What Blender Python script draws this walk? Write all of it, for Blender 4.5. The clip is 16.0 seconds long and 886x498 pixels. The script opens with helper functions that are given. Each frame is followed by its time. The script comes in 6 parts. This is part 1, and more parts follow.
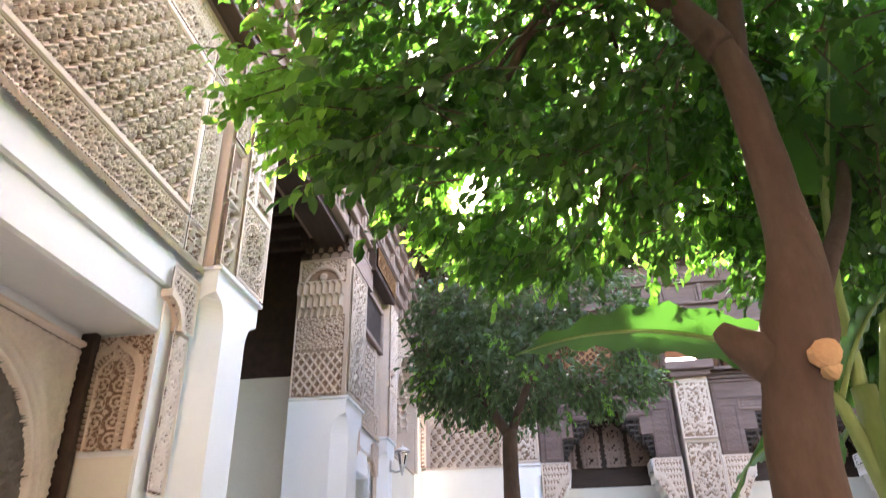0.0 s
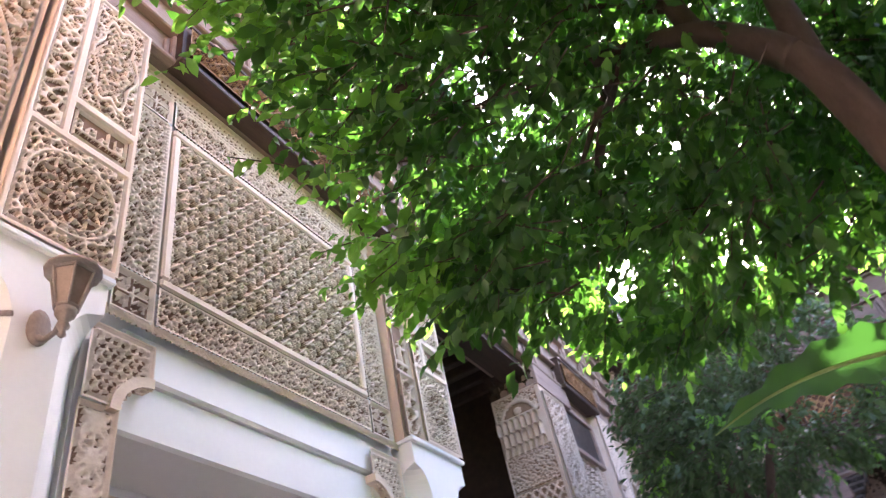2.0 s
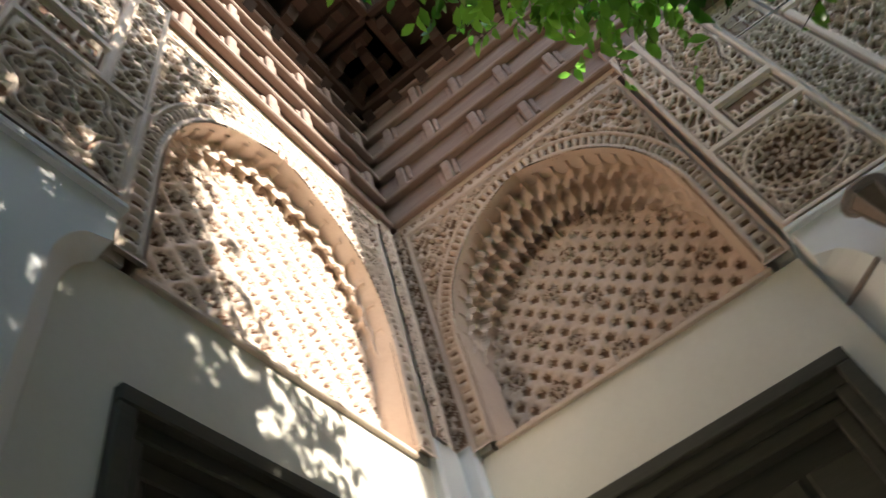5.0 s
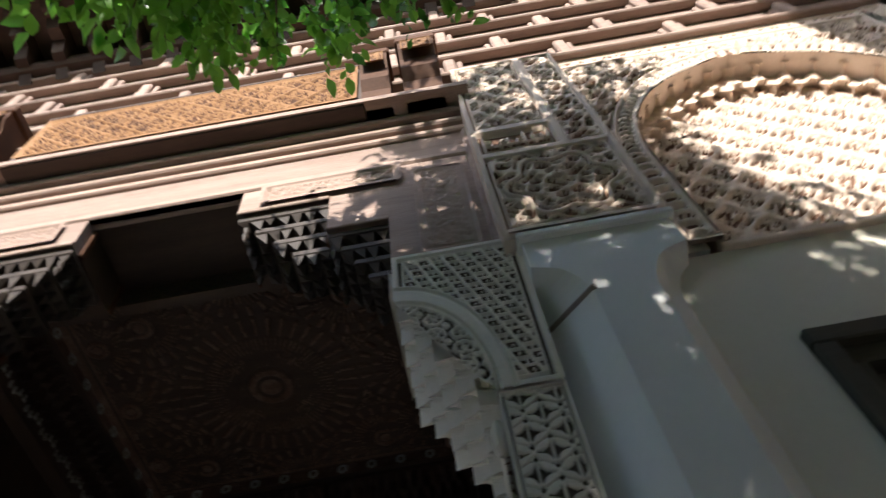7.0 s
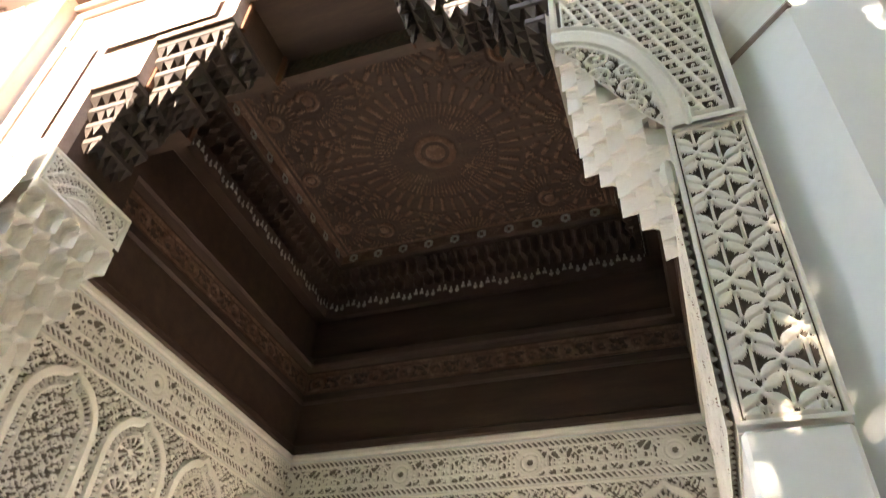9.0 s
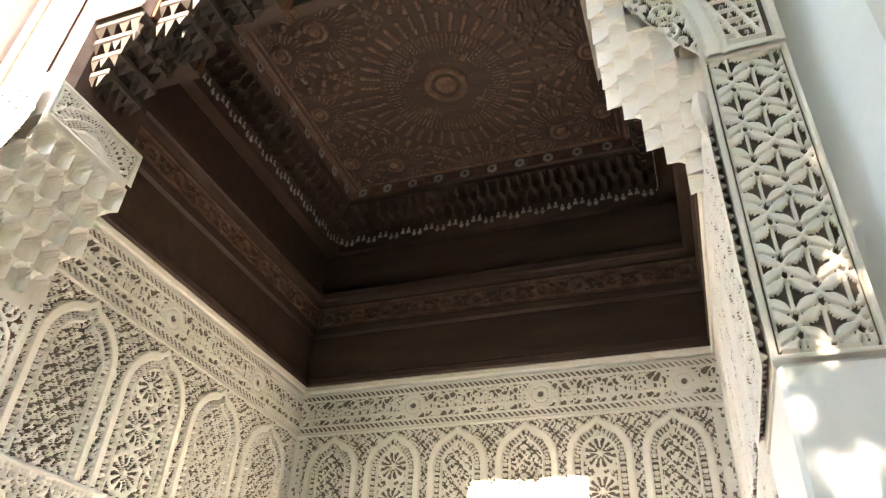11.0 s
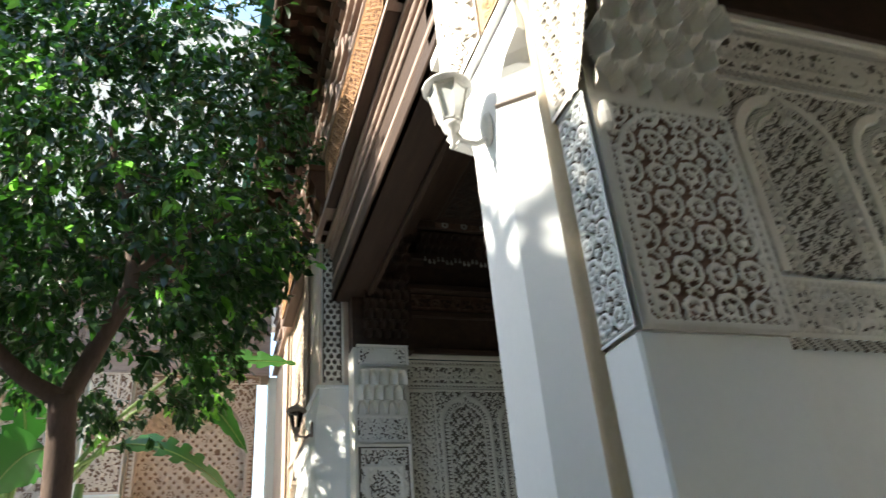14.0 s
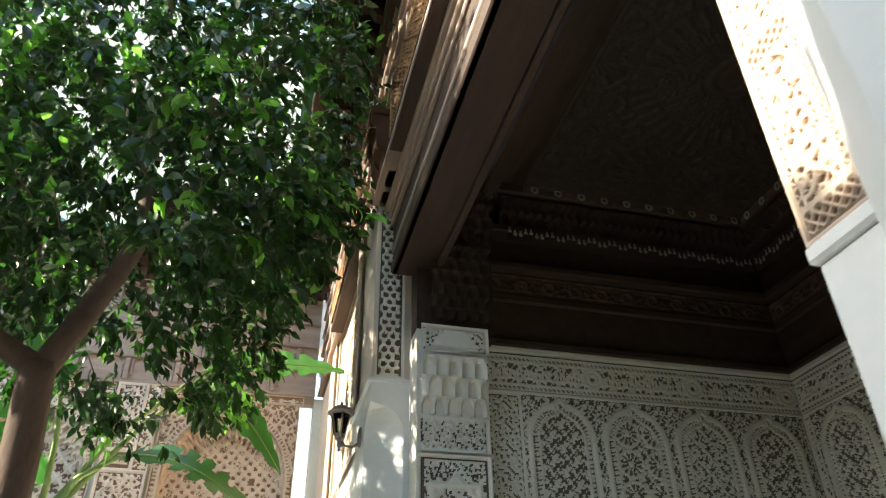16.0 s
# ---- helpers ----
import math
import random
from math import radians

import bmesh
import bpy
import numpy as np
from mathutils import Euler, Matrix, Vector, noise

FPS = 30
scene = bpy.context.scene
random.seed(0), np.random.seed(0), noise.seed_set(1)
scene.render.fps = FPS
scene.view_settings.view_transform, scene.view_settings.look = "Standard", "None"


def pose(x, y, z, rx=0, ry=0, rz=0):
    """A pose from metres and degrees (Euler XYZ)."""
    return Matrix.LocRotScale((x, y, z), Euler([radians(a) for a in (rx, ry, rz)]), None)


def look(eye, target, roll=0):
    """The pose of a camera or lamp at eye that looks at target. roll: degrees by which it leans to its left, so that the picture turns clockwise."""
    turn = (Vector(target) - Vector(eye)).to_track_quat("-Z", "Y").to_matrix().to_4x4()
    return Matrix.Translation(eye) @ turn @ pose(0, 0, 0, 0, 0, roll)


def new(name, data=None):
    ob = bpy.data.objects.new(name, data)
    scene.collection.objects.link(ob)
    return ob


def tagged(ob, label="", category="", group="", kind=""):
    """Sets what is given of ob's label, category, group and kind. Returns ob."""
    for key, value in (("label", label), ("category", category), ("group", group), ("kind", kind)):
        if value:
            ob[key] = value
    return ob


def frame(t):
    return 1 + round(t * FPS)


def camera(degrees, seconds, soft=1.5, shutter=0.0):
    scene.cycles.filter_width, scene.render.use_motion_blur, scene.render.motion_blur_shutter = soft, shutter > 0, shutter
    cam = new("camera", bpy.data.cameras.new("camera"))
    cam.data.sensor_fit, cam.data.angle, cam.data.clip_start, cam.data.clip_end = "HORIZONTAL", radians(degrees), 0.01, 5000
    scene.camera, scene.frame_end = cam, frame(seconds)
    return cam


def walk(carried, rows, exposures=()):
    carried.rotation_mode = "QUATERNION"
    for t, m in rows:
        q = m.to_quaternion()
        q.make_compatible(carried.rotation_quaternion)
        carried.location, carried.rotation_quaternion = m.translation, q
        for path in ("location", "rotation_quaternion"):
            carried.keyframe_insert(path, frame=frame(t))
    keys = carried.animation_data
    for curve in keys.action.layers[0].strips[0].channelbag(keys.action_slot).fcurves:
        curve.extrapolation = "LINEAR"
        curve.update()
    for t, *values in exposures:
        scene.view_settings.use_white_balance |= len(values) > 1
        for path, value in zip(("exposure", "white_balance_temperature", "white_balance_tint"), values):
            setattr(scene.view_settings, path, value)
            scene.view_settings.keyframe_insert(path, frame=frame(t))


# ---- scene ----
EXPO = [(0.0, 4.25, 7900, 26), (1.0, 4.18, 7500, 28), (2.0, 3.85, 6900, 32), (2.5, 3.85, 6850, 28), (3.0, 3.45, 6900, 26), (4.2, 2.85, 7000, 12), (6.3, 0.95, 6400, 8), (7.0, 1.70, 6500, 10), (7.6, 2.75, 6600, 12), (8.3, 3.55, 7200, 12), (9.0, 4.35, 7800, 16), (9.7, 4.60, 7900, 16), (12.0, 4.70, 7300, 10), (12.5, 3.75, 6900, 6), (13.0, 3.1, 6900, 4), (14.0, 2.35, 6800, 4), (15.0, 2.3, 7200, 6), (16.0, 2.75, 7300, 2)]
cam = camera(64.73, 16.0, soft=1.2, shutter=0.35)
# seconds, x, y, z, yaw, pitch, roll
ROWS = [
    (0.0, 0.000, -0.000, 1.504, 8.47, 27.78, 1.06),
    (0.5, 0.035, -0.017, 1.499, 8.90, 33.17, 2.13),
    (1.0, 0.123, -0.096, 1.476, 15.07, 37.72, 3.97),
    (1.5, 0.169, -0.079, 1.468, 23.50, 39.86, 6.64),
    (2.0, 0.211, 0.010, 1.492, 31.72, 40.11, 10.59),
    (2.5, 0.210, 0.195, 1.518, 42.35, 42.15, 11.61),
    (3.0, 0.277, 0.323, 1.550, 57.23, 44.21, 14.08),
    (3.5, 0.437, 0.392, 1.546, 73.65, 45.76, 12.23),
    (4.0, 0.649, 0.405, 1.530, 93.24, 47.43, 13.44),
    (4.2, 0.710, 0.413, 1.511, 100.23, 48.16, 13.68),
    (6.3, 0.775, 0.584, 1.507, 166.26, 58.18, 8.00),
    (6.5, 0.819, 0.574, 1.504, 172.71, 58.19, 7.37),
    (7.0, 0.884, 0.582, 1.511, 188.57, 58.32, 5.25),
    (7.5, 0.889, 0.580, 1.513, 198.44, 57.35, 2.82),
    (8.0, 0.897, 0.535, 1.506, 201.46, 53.42, 0.27),
    (8.5, 0.895, 0.483, 1.513, 201.89, 46.51, -0.69),
    (9.0, 0.902, 0.458, 1.513, 199.17, 40.08, -2.89),
    (9.5, 0.909, 0.449, 1.512, 198.26, 36.82, -3.48),
    (9.7, 0.912, 0.454, 1.515, 197.78, 36.67, -3.53),
    (12.0, 1.106, 0.480, 1.525, 207.26, 32.70, -0.52),
    (12.5, 1.229, 0.565, 1.509, 223.22, 31.13, 1.07),
    (13.0, 1.519, 0.520, 1.490, 238.98, 28.07, 2.32),
    (13.5, 1.904, 0.399, 1.455, 246.08, 27.40, 4.91),
    (14.0, 2.328, 0.172, 1.446, 252.54, 28.41, 4.65),
    (14.5, 2.790, 0.109, 1.440, 257.24, 29.71, 3.03),
    (15.0, 3.250, 0.088, 1.545, 257.60, 31.83, 2.12),
    (15.5, 3.914, -0.062, 1.439, 256.35, 33.20, 0.92),
    (16.0, 4.448, -0.148, 1.532, 255.58, 33.38, 0.92),
]
walk(cam, [(t, pose(x, y, z, 90 + pitch, roll, yaw)) for t, x, y, z, yaw, pitch, roll in ROWS],
     exposures=EXPO)

# ---- daylight ----
SUN_AZ, SUN_EL = 4.0, 32.0
world = bpy.data.worlds.new("daylight")
scene.world = world
world.use_nodes = True
wn = world.node_tree
sky = wn.nodes.new("ShaderNodeTexSky")
sky.sky_type = "NISHITA"
sky.sun_disc = False
sky.sun_elevation = radians(SUN_EL)
sky.sun_rotation = radians(SUN_AZ)
wn.links.new(sky.outputs[0], wn.nodes["Background"].inputs[0])
wn.nodes["Background"].inputs[1].default_value = 0.15
sun = new("sun", bpy.data.lights.new("sun", "SUN"))
sun.data.energy, sun.data.angle, sun.data.color = 3.0, radians(0.6), (1.0, 0.95, 0.88)
sun_way = Vector((math.sin(radians(SUN_AZ)) * math.cos(radians(SUN_EL)), math.cos(radians(SUN_AZ)) * math.cos(radians(SUN_EL)), math.sin(radians(SUN_EL))))
sun.matrix_world = look(sun_way * 40, (0, 0, 0))


# ---- materials ----
def material(name, rough=0.8, metal=0.0, spec=0.3):
    m = bpy.data.materials.new(name)
    m.use_nodes = True
    b = m.node_tree.nodes["Principled BSDF"]
    b.inputs["Roughness"].default_value = rough
    b.inputs["Metallic"].default_value = metal
    b.inputs["Specular IOR Level"].default_value = spec
    return m, m.node_tree, b


def node(tree, kind, **inputs):
    n = tree.nodes.new(kind)
    for key, value in inputs.items():
        n.inputs[key.replace("_", " ")].default_value = value
    return n


def coords(tree, stretch=(1, 1, 1)):
    c = tree.nodes.new("ShaderNodeTexCoord")
    m = tree.nodes.new("ShaderNodeMapping")
    m.inputs["Scale"].default_value = stretch
    tree.links.new(c.outputs["Object"], m.inputs["Vector"])
    return m.outputs["Vector"]


def ramp(tree, source, stops):
    r = tree.nodes.new("ShaderNodeValToRGB")
    e = r.color_ramp.elements
    while len(e) < len(stops):
        e.new(0.5)
    for k, (p, c) in enumerate(stops):
        e[k].position, e[k].color = p, (*c, 1)
    tree.links.new(source, r.inputs["Fac"])
    return r.outputs["Color"]


def surface(name, stops, scale=3.0, grain=40.0, bump=0.3, rough=0.85, stretch=(1, 1, 1), dirt=None, spec=0.25, metal=0.0, vary=0.0):
    """Two scales of colour noise, fine relief and, where given, stains of a dirt colour."""
    m, t, b = material(name, rough, metal, spec)
    v = coords(t, stretch)
    big = node(t, "ShaderNodeTexNoise", Scale=scale, Detail=5.0, Roughness=0.6)
    fine = node(t, "ShaderNodeTexNoise", Scale=grain, Detail=4.0, Roughness=0.65)
    t.links.new(v, big.inputs["Vector"])
    t.links.new(v, fine.inputs["Vector"])
    mix = t.nodes.new("ShaderNodeMath")
    mix.operation = "MULTIPLY_ADD"
    mix.inputs[1].default_value = 0.35
    t.links.new(fine.outputs["Fac"], mix.inputs[0])
    half = t.nodes.new("ShaderNodeMath")
    half.operation = "MULTIPLY"
    half.inputs[1].default_value = 0.65
    t.links.new(big.outputs["Fac"], half.inputs[0])
    t.links.new(half.outputs[0], mix.inputs[2])
    colour = ramp(t, mix.outputs[0], stops)
    if dirt:
        spots = node(t, "ShaderNodeTexNoise", Scale=scale * 2.3, Detail=7.0, Roughness=0.7)
        t.links.new(v, spots.inputs["Vector"])
        mask = ramp(t, spots.outputs["Fac"], [(dirt[0], (0, 0, 0)), (min(dirt[0] + 0.2, 1), (1, 1, 1))])
        mm = t.nodes.new("ShaderNodeMix")
        mm.data_type = "RGBA"
        t.links.new(mask, mm.inputs["Factor"])
        t.links.new(colour, mm.inputs["A"])
        mm.inputs["B"].default_value = (*dirt[1], 1)
        colour = mm.outputs["Result"]
    if vary:
        info = t.nodes.new("ShaderNodeObjectInfo")
        hs = t.nodes.new("ShaderNodeHueSaturation")
        mr = t.nodes.new("ShaderNodeMapRange")
        mr.inputs["To Min"].default_value, mr.inputs["To Max"].default_value = 1 - vary, 1 + vary
        t.links.new(info.outputs["Random"], mr.inputs["Value"])
        t.links.new(mr.outputs["Result"], hs.inputs["Value"])
        t.links.new(colour, hs.inputs["Color"])
        colour = hs.outputs["Color"]
    t.links.new(colour, b.inputs["Base Color"])
    bp = node(t, "ShaderNodeBump", Strength=bump, Distance=0.01)
    t.links.new(mix.outputs[0], bp.inputs["Height"])
    t.links.new(bp.outputs["Normal"], b.inputs["Normal"])
    return m


def foliage(name, dark, light, back, rough=0.4, through_light=0.45):
    m, t, b = material(name, rough, 0, 0.5)
    geo = t.nodes.new("ShaderNodeNewGeometry")
    colour = ramp(t, geo.outputs["Random Per Island"], [(0.0, dark), (0.6, light), (1.0, tuple(min(1, c * 1.35) for c in light))])
    t.links.new(colour, b.inputs["Base Color"])
    tr = t.nodes.new("ShaderNodeBsdfTranslucent")
    tint = t.nodes.new("ShaderNodeMix")
    tint.data_type = "RGBA"
    tint.inputs["Factor"].default_value = 0.6
    t.links.new(colour, tint.inputs["A"])
    tint.inputs["B"].default_value = (*back, 1)
    t.links.new(tint.outputs["Result"], tr.inputs["Color"])
    ms = t.nodes.new("ShaderNodeMixShader")
    ms.inputs[0].default_value = through_light
    t.links.new(b.outputs[0], ms.inputs[1])
    t.links.new(tr.outputs[0], ms.inputs[2])
    t.links.new(ms.outputs[0], t.nodes["Material Output"].inputs["Surface"])
    return m


CARVED = surface("carved_stucco", [(0.25, (0.63, 0.495, 0.395)), (0.55, (0.75, 0.615, 0.505)), (0.8, (0.81, 0.695, 0.59))], 2.5, 60, 0.5, 0.9, dirt=(0.62, (0.5, 0.36, 0.26)))
# ground colours hold brown pigment and the shade of the carved recesses
GROUND = surface("shaded_stucco_ground", [(0.25, (0.17, 0.095, 0.065)), (0.6, (0.26, 0.155, 0.11)), (0.85, (0.35, 0.23, 0.17))], 4, 70, 0.5, 0.95)
OCHRE = surface("ochre_stucco", [(0.25, (0.5, 0.375, 0.285)), (0.55, (0.6, 0.475, 0.375)), (0.8, (0.67, 0.55, 0.445))], 2.5, 60, 0.5, 0.9, dirt=(0.64, (0.45, 0.28, 0.17)))
OCHRE_GROUND = surface("shaded_ochre_ground", [(0.25, (0.2, 0.12, 0.08)), (0.6, (0.3, 0.19, 0.13)), (0.85, (0.38, 0.26, 0.18))], 4, 70, 0.5, 0.95)
GOLD = surface("golden_stucco", [(0.25, (0.32, 0.215, 0.12)), (0.55, (0.42, 0.3, 0.175)), (0.8, (0.5, 0.37, 0.23))], 2.5, 60, 0.5, 0.9)
PALE = surface("pale_stucco", [(0.25, (0.66, 0.6, 0.52)), (0.55, (0.76, 0.71, 0.63)), (0.8, (0.82, 0.78, 0.71))], 2.5, 60, 0.5, 0.9, dirt=(0.64, (0.55, 0.46, 0.36)))
PALE_GROUND = surface("shaded_pale_ground", [(0.25, (0.09, 0.07, 0.055)), (0.6, (0.15, 0.12, 0.095)), (0.85, (0.23, 0.19, 0.155))], 4, 70, 0.5, 0.95)
SHADE_GROUND = surface("shaded_chamber_ground", [(0.25, (0.12, 0.095, 0.075)), (0.6, (0.2, 0.165, 0.135)), (0.85, (0.3, 0.25, 0.21))], 4, 70, 0.5, 0.95)
WHITE = surface("white_paint", [(0.2, (0.74, 0.745, 0.73)), (0.5, (0.8, 0.805, 0.79)), (0.8, (0.84, 0.84, 0.825))], 1.3, 25, 0.12, 0.6, dirt=(0.68, (0.66, 0.66, 0.64)))
CREAM = surface("cream_paint", [(0.2, (0.66, 0.61, 0.5)), (0.5, (0.72, 0.675, 0.57)), (0.8, (0.77, 0.725, 0.62))], 1.3, 25, 0.12, 0.65, dirt=(0.68, (0.62, 0.54, 0.42)))
WOOD = surface("weathered_cedar", [(0.2, (0.22, 0.145, 0.115)), (0.5, (0.34, 0.245, 0.2)), (0.8, (0.46, 0.345, 0.285))], 3, 30, 0.6, 0.8, (0.4, 3, 3), dirt=(0.63, (0.18, 0.12, 0.1)), vary=0.15)
TAN = surface("tan_pipe_paint", [(0.2, (0.46, 0.37, 0.25)), (0.5, (0.56, 0.46, 0.33)), (0.8, (0.63, 0.53, 0.4))], 2.5, 30, 0.2, 0.6, dirt=(0.66, (0.42, 0.32, 0.2)))
OLIVE = surface("dark_olive_door_paint", [(0.2, (0.04, 0.038, 0.028)), (0.5, (0.066, 0.062, 0.046)), (0.8, (0.09, 0.082, 0.062))], 3, 30, 0.3, 0.55, (0.4, 3, 3))
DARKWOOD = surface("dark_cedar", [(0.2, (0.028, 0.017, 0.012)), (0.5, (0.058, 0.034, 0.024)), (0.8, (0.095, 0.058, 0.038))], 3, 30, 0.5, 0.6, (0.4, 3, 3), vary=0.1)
GREYPAINT = surface("grey_painted_cedar", [(0.3, (0.2, 0.2, 0.18)), (0.5, (0.34, 0.33, 0.3)), (0.75, (0.42, 0.41, 0.37))], 9, 45, 0.5, 0.7)
PAINTED = surface("painted_cedar", [(0.3, (0.07, 0.038, 0.026)), (0.5, (0.12, 0.068, 0.047)), (0.62, (0.19, 0.125, 0.09)), (0.75, (0.11, 0.062, 0.043))], 9, 45, 0.6, 0.65)
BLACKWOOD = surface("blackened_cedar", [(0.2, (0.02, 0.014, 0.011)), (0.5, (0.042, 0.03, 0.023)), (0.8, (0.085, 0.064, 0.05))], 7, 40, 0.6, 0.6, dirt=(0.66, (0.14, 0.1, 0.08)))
BROWNBOARD = surface("brown_cedar_board", [(0.2, (0.05, 0.02, 0.009)), (0.5, (0.085, 0.034, 0.014)), (0.8, (0.12, 0.05, 0.02))], 4, 40, 0.5, 0.75)
# greyer, darker copy of WOOD: the north side's shade is in the colour
GALLERY = surface("shaded_grey_cedar", [(0.2, (0.085, 0.054, 0.043)), (0.5, (0.15, 0.098, 0.08)), (0.8, (0.215, 0.145, 0.115))], 3, 30, 0.6, 0.8, (0.4, 3, 3), dirt=(0.63, (0.1, 0.07, 0.06)), vary=0.15)
HONEY = surface("honey_cedar", [(0.2, (0.18, 0.088, 0.036)), (0.5, (0.26, 0.132, 0.056)), (0.8, (0.32, 0.18, 0.085))], 4, 40, 0.5, 0.75, vary=0.12)
BARK = surface("bark", [(0.2, (0.055, 0.034, 0.025)), (0.5, (0.11, 0.073, 0.056)), (0.8, (0.165, 0.115, 0.09))], 5, 35, 0.9, 0.9, (1, 1, 0.35), dirt=(0.68, (0.34, 0.3, 0.25)))
CUTWOOD = surface("cut_wood", [(0.2, (0.5, 0.28, 0.14)), (0.8, (0.68, 0.45, 0.26))], 6, 40, 0.4, 0.8)
LEAF = foliage("citrus_leaf", (0.022, 0.056, 0.015), (0.046, 0.108, 0.027), (0.13, 0.5, 0.045), 0.34, 0.36)
YOUNG = foliage("young_leaf", (0.1, 0.22, 0.03), (0.14, 0.32, 0.05), (0.3, 0.75, 0.1), 0.4, 0.5)
# darker copy of citrus_leaf: the eastern crown's dim light is in its colour
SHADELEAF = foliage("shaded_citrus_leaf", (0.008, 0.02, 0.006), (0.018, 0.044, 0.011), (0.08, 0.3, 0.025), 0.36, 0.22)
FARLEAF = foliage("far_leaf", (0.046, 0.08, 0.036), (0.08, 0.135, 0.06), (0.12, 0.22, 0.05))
BANANA = foliage("banana_leaf", (0.03, 0.1, 0.025), (0.05, 0.155, 0.034), (0.09, 0.42, 0.05), 0.32, 0.17)
STALK = surface("banana_stalk", [(0.3, (0.18, 0.28, 0.08)), (0.7, (0.35, 0.45, 0.18))], 5, 30, 0.3, 0.5, (1, 1, 0.2))
# dark lining for unseen surfaces, added to cut bounced light in east chamber
UNSEEN_DARK = surface("unseen_dark_lining", [(0.2, (0.03, 0.05, 0.06)), (0.5, (0.07, 0.09, 0.09)), (0.8, (0.14, 0.13, 0.11))], 14, 40, 0.3, 0.3, spec=0.5)
TILE = surface("green_glazed_tile", [(0.2, (0.03, 0.14, 0.09)), (0.8, (0.08, 0.25, 0.17))], 4, 30, 0.3, 0.25, spec=0.5, vary=0.3)
PAVING = surface("marble_paving", [(0.2, (0.5, 0.47, 0.42)), (0.8, (0.66, 0.63, 0.58))], 1.2, 14, 0.2, 0.45)
METAL = surface("white_lantern_metal", [(0.3, (0.5, 0.48, 0.45)), (0.7, (0.68, 0.66, 0.63))], 9, 60, 0.3, 0.5, dirt=(0.62, (0.3, 0.25, 0.2)))
RUST = surface("old_lantern_metal", [(0.3, (0.2, 0.16, 0.14)), (0.7, (0.36, 0.3, 0.27))], 9, 60, 0.4, 0.6, dirt=(0.6, (0.3, 0.36, 0.34)))
SOIL = surface("dark_soil", [(0.3, (0.05, 0.035, 0.025)), (0.7, (0.1, 0.07, 0.05))], 6, 40, 0.8, 0.95)
FROST = surface("frosted_glass", [(0.3, (0.6, 0.6, 0.57)), (0.7, (0.72, 0.72, 0.69))], 9, 60, 0.1, 0.25, spec=0.5)
GLASS, gt, gb = material("lantern_glass", 0.08)
gb.inputs["Transmission Weight"].default_value = 1.0
gb.inputs["Base Color"].default_value = (0.93, 0.95, 0.94, 1)


# ---- mesh tools ----
class Build:
    """Collects boxes, prisms and grids, and links them as one mesh object."""

    def __init__(self):
        self.v, self.f, self.m = [], [], []

    def add(self, verts, faces, slot=0):
        k = len(self.v)
        self.v += [tuple(p) for p in verts]
        self.f += [tuple(k + i for i in q) for q in faces]
        self.m += [slot] * len(faces)
        return self

    def box(self, x0, x1, y0, y1, z0, z1, slot=0, c=0.0):
        x0, x1, y0, y1, z0, z1 = min(x0, x1), max(x0, x1), min(y0, y1), max(y0, y1), min(z0, z1), max(z0, z1)
        if c <= 0:
            v = [(x, y, z) for z in (z0, z1) for y in (y0, y1) for x in (x0, x1)]
            return self.add(v, [(0, 2, 3, 1), (4, 5, 7, 6), (0, 1, 5, 4), (2, 6, 7, 3), (0, 4, 6, 2), (1, 3, 7, 5)], slot)
        c = min(c, (x1 - x0) * 0.45, (y1 - y0) * 0.45, (z1 - z0) * 0.45)
        b = bmesh.new()
        bmesh.ops.create_cube(b, size=1)
        for p in b.verts:
            p.co = (x0 + (p.co.x + 0.5) * (x1 - x0), y0 + (p.co.y + 0.5) * (y1 - y0), z0 + (p.co.z + 0.5) * (z1 - z0))
        bmesh.ops.bevel(b, geom=b.edges[:], offset=c, segments=1, affect="EDGES", profile=0.5)
        b.verts.ensure_lookup_table()
        b.verts.index_update()
        self.add([p.co[:] for p in b.verts], [[p.index for p in f.verts] for f in b.faces], slot)
        b.free()
        return self

    def prism(self, outline, y0, y1, slot=0):
        """An outline in x and z, counter-clockwise, drawn out from y0 (front) to y1."""
        n = len(outline)
        v = [(x, y0, z) for x, z in outline] + [(x, y1, z) for x, z in outline]
        f = [tuple(range(n)), tuple(range(2 * n - 1, n - 1, -1))] + [(i, n + i, n + (i + 1) % n, (i + 1) % n) for i in range(n)]
        return self.add(v, f, slot)

    def strip(self, a, b, y0, y1, slot=0, end=False):
        """A slab between two polylines a and b in x and z (front at y0, back at y1), with its edges."""
        n = len(a)
        v = [(x, y0, z) for x, z in a] + [(x, y0, z) for x, z in b] + [(x, y1, z) for x, z in a] + [(x, y1, z) for x, z in b]
        f = []
        for i in range(n - 1):
            f += [(i, i + 1, n + i + 1, n + i), (2 * n + i, 2 * n + i + 1, i + 1, i), (n + i, n + i + 1, 3 * n + i + 1, 3 * n + i)]
        f += [(0, n, 3 * n, 2 * n), (n - 1, 3 * n - 1, 4 * n - 1, 2 * n - 1)]
        return self.add(v, f, slot)

    def tube(self, path, radii, sides=10, slot=0):
        rings = []
        for i, p in enumerate(path):
            p = Vector(p)
            d = Vector(path[min(i + 1, len(path) - 1)]) - Vector(path[max(i - 1, 0)])
            q = Vector((0, 0, 1)).rotation_difference(d)
            rings.append([p + q @ Vector((math.cos(2 * math.pi * k / sides) * radii[i], math.sin(2 * math.pi * k / sides) * radii[i], 0)) for k in range(sides)])
        v = [p[:] for r in rings for p in r]
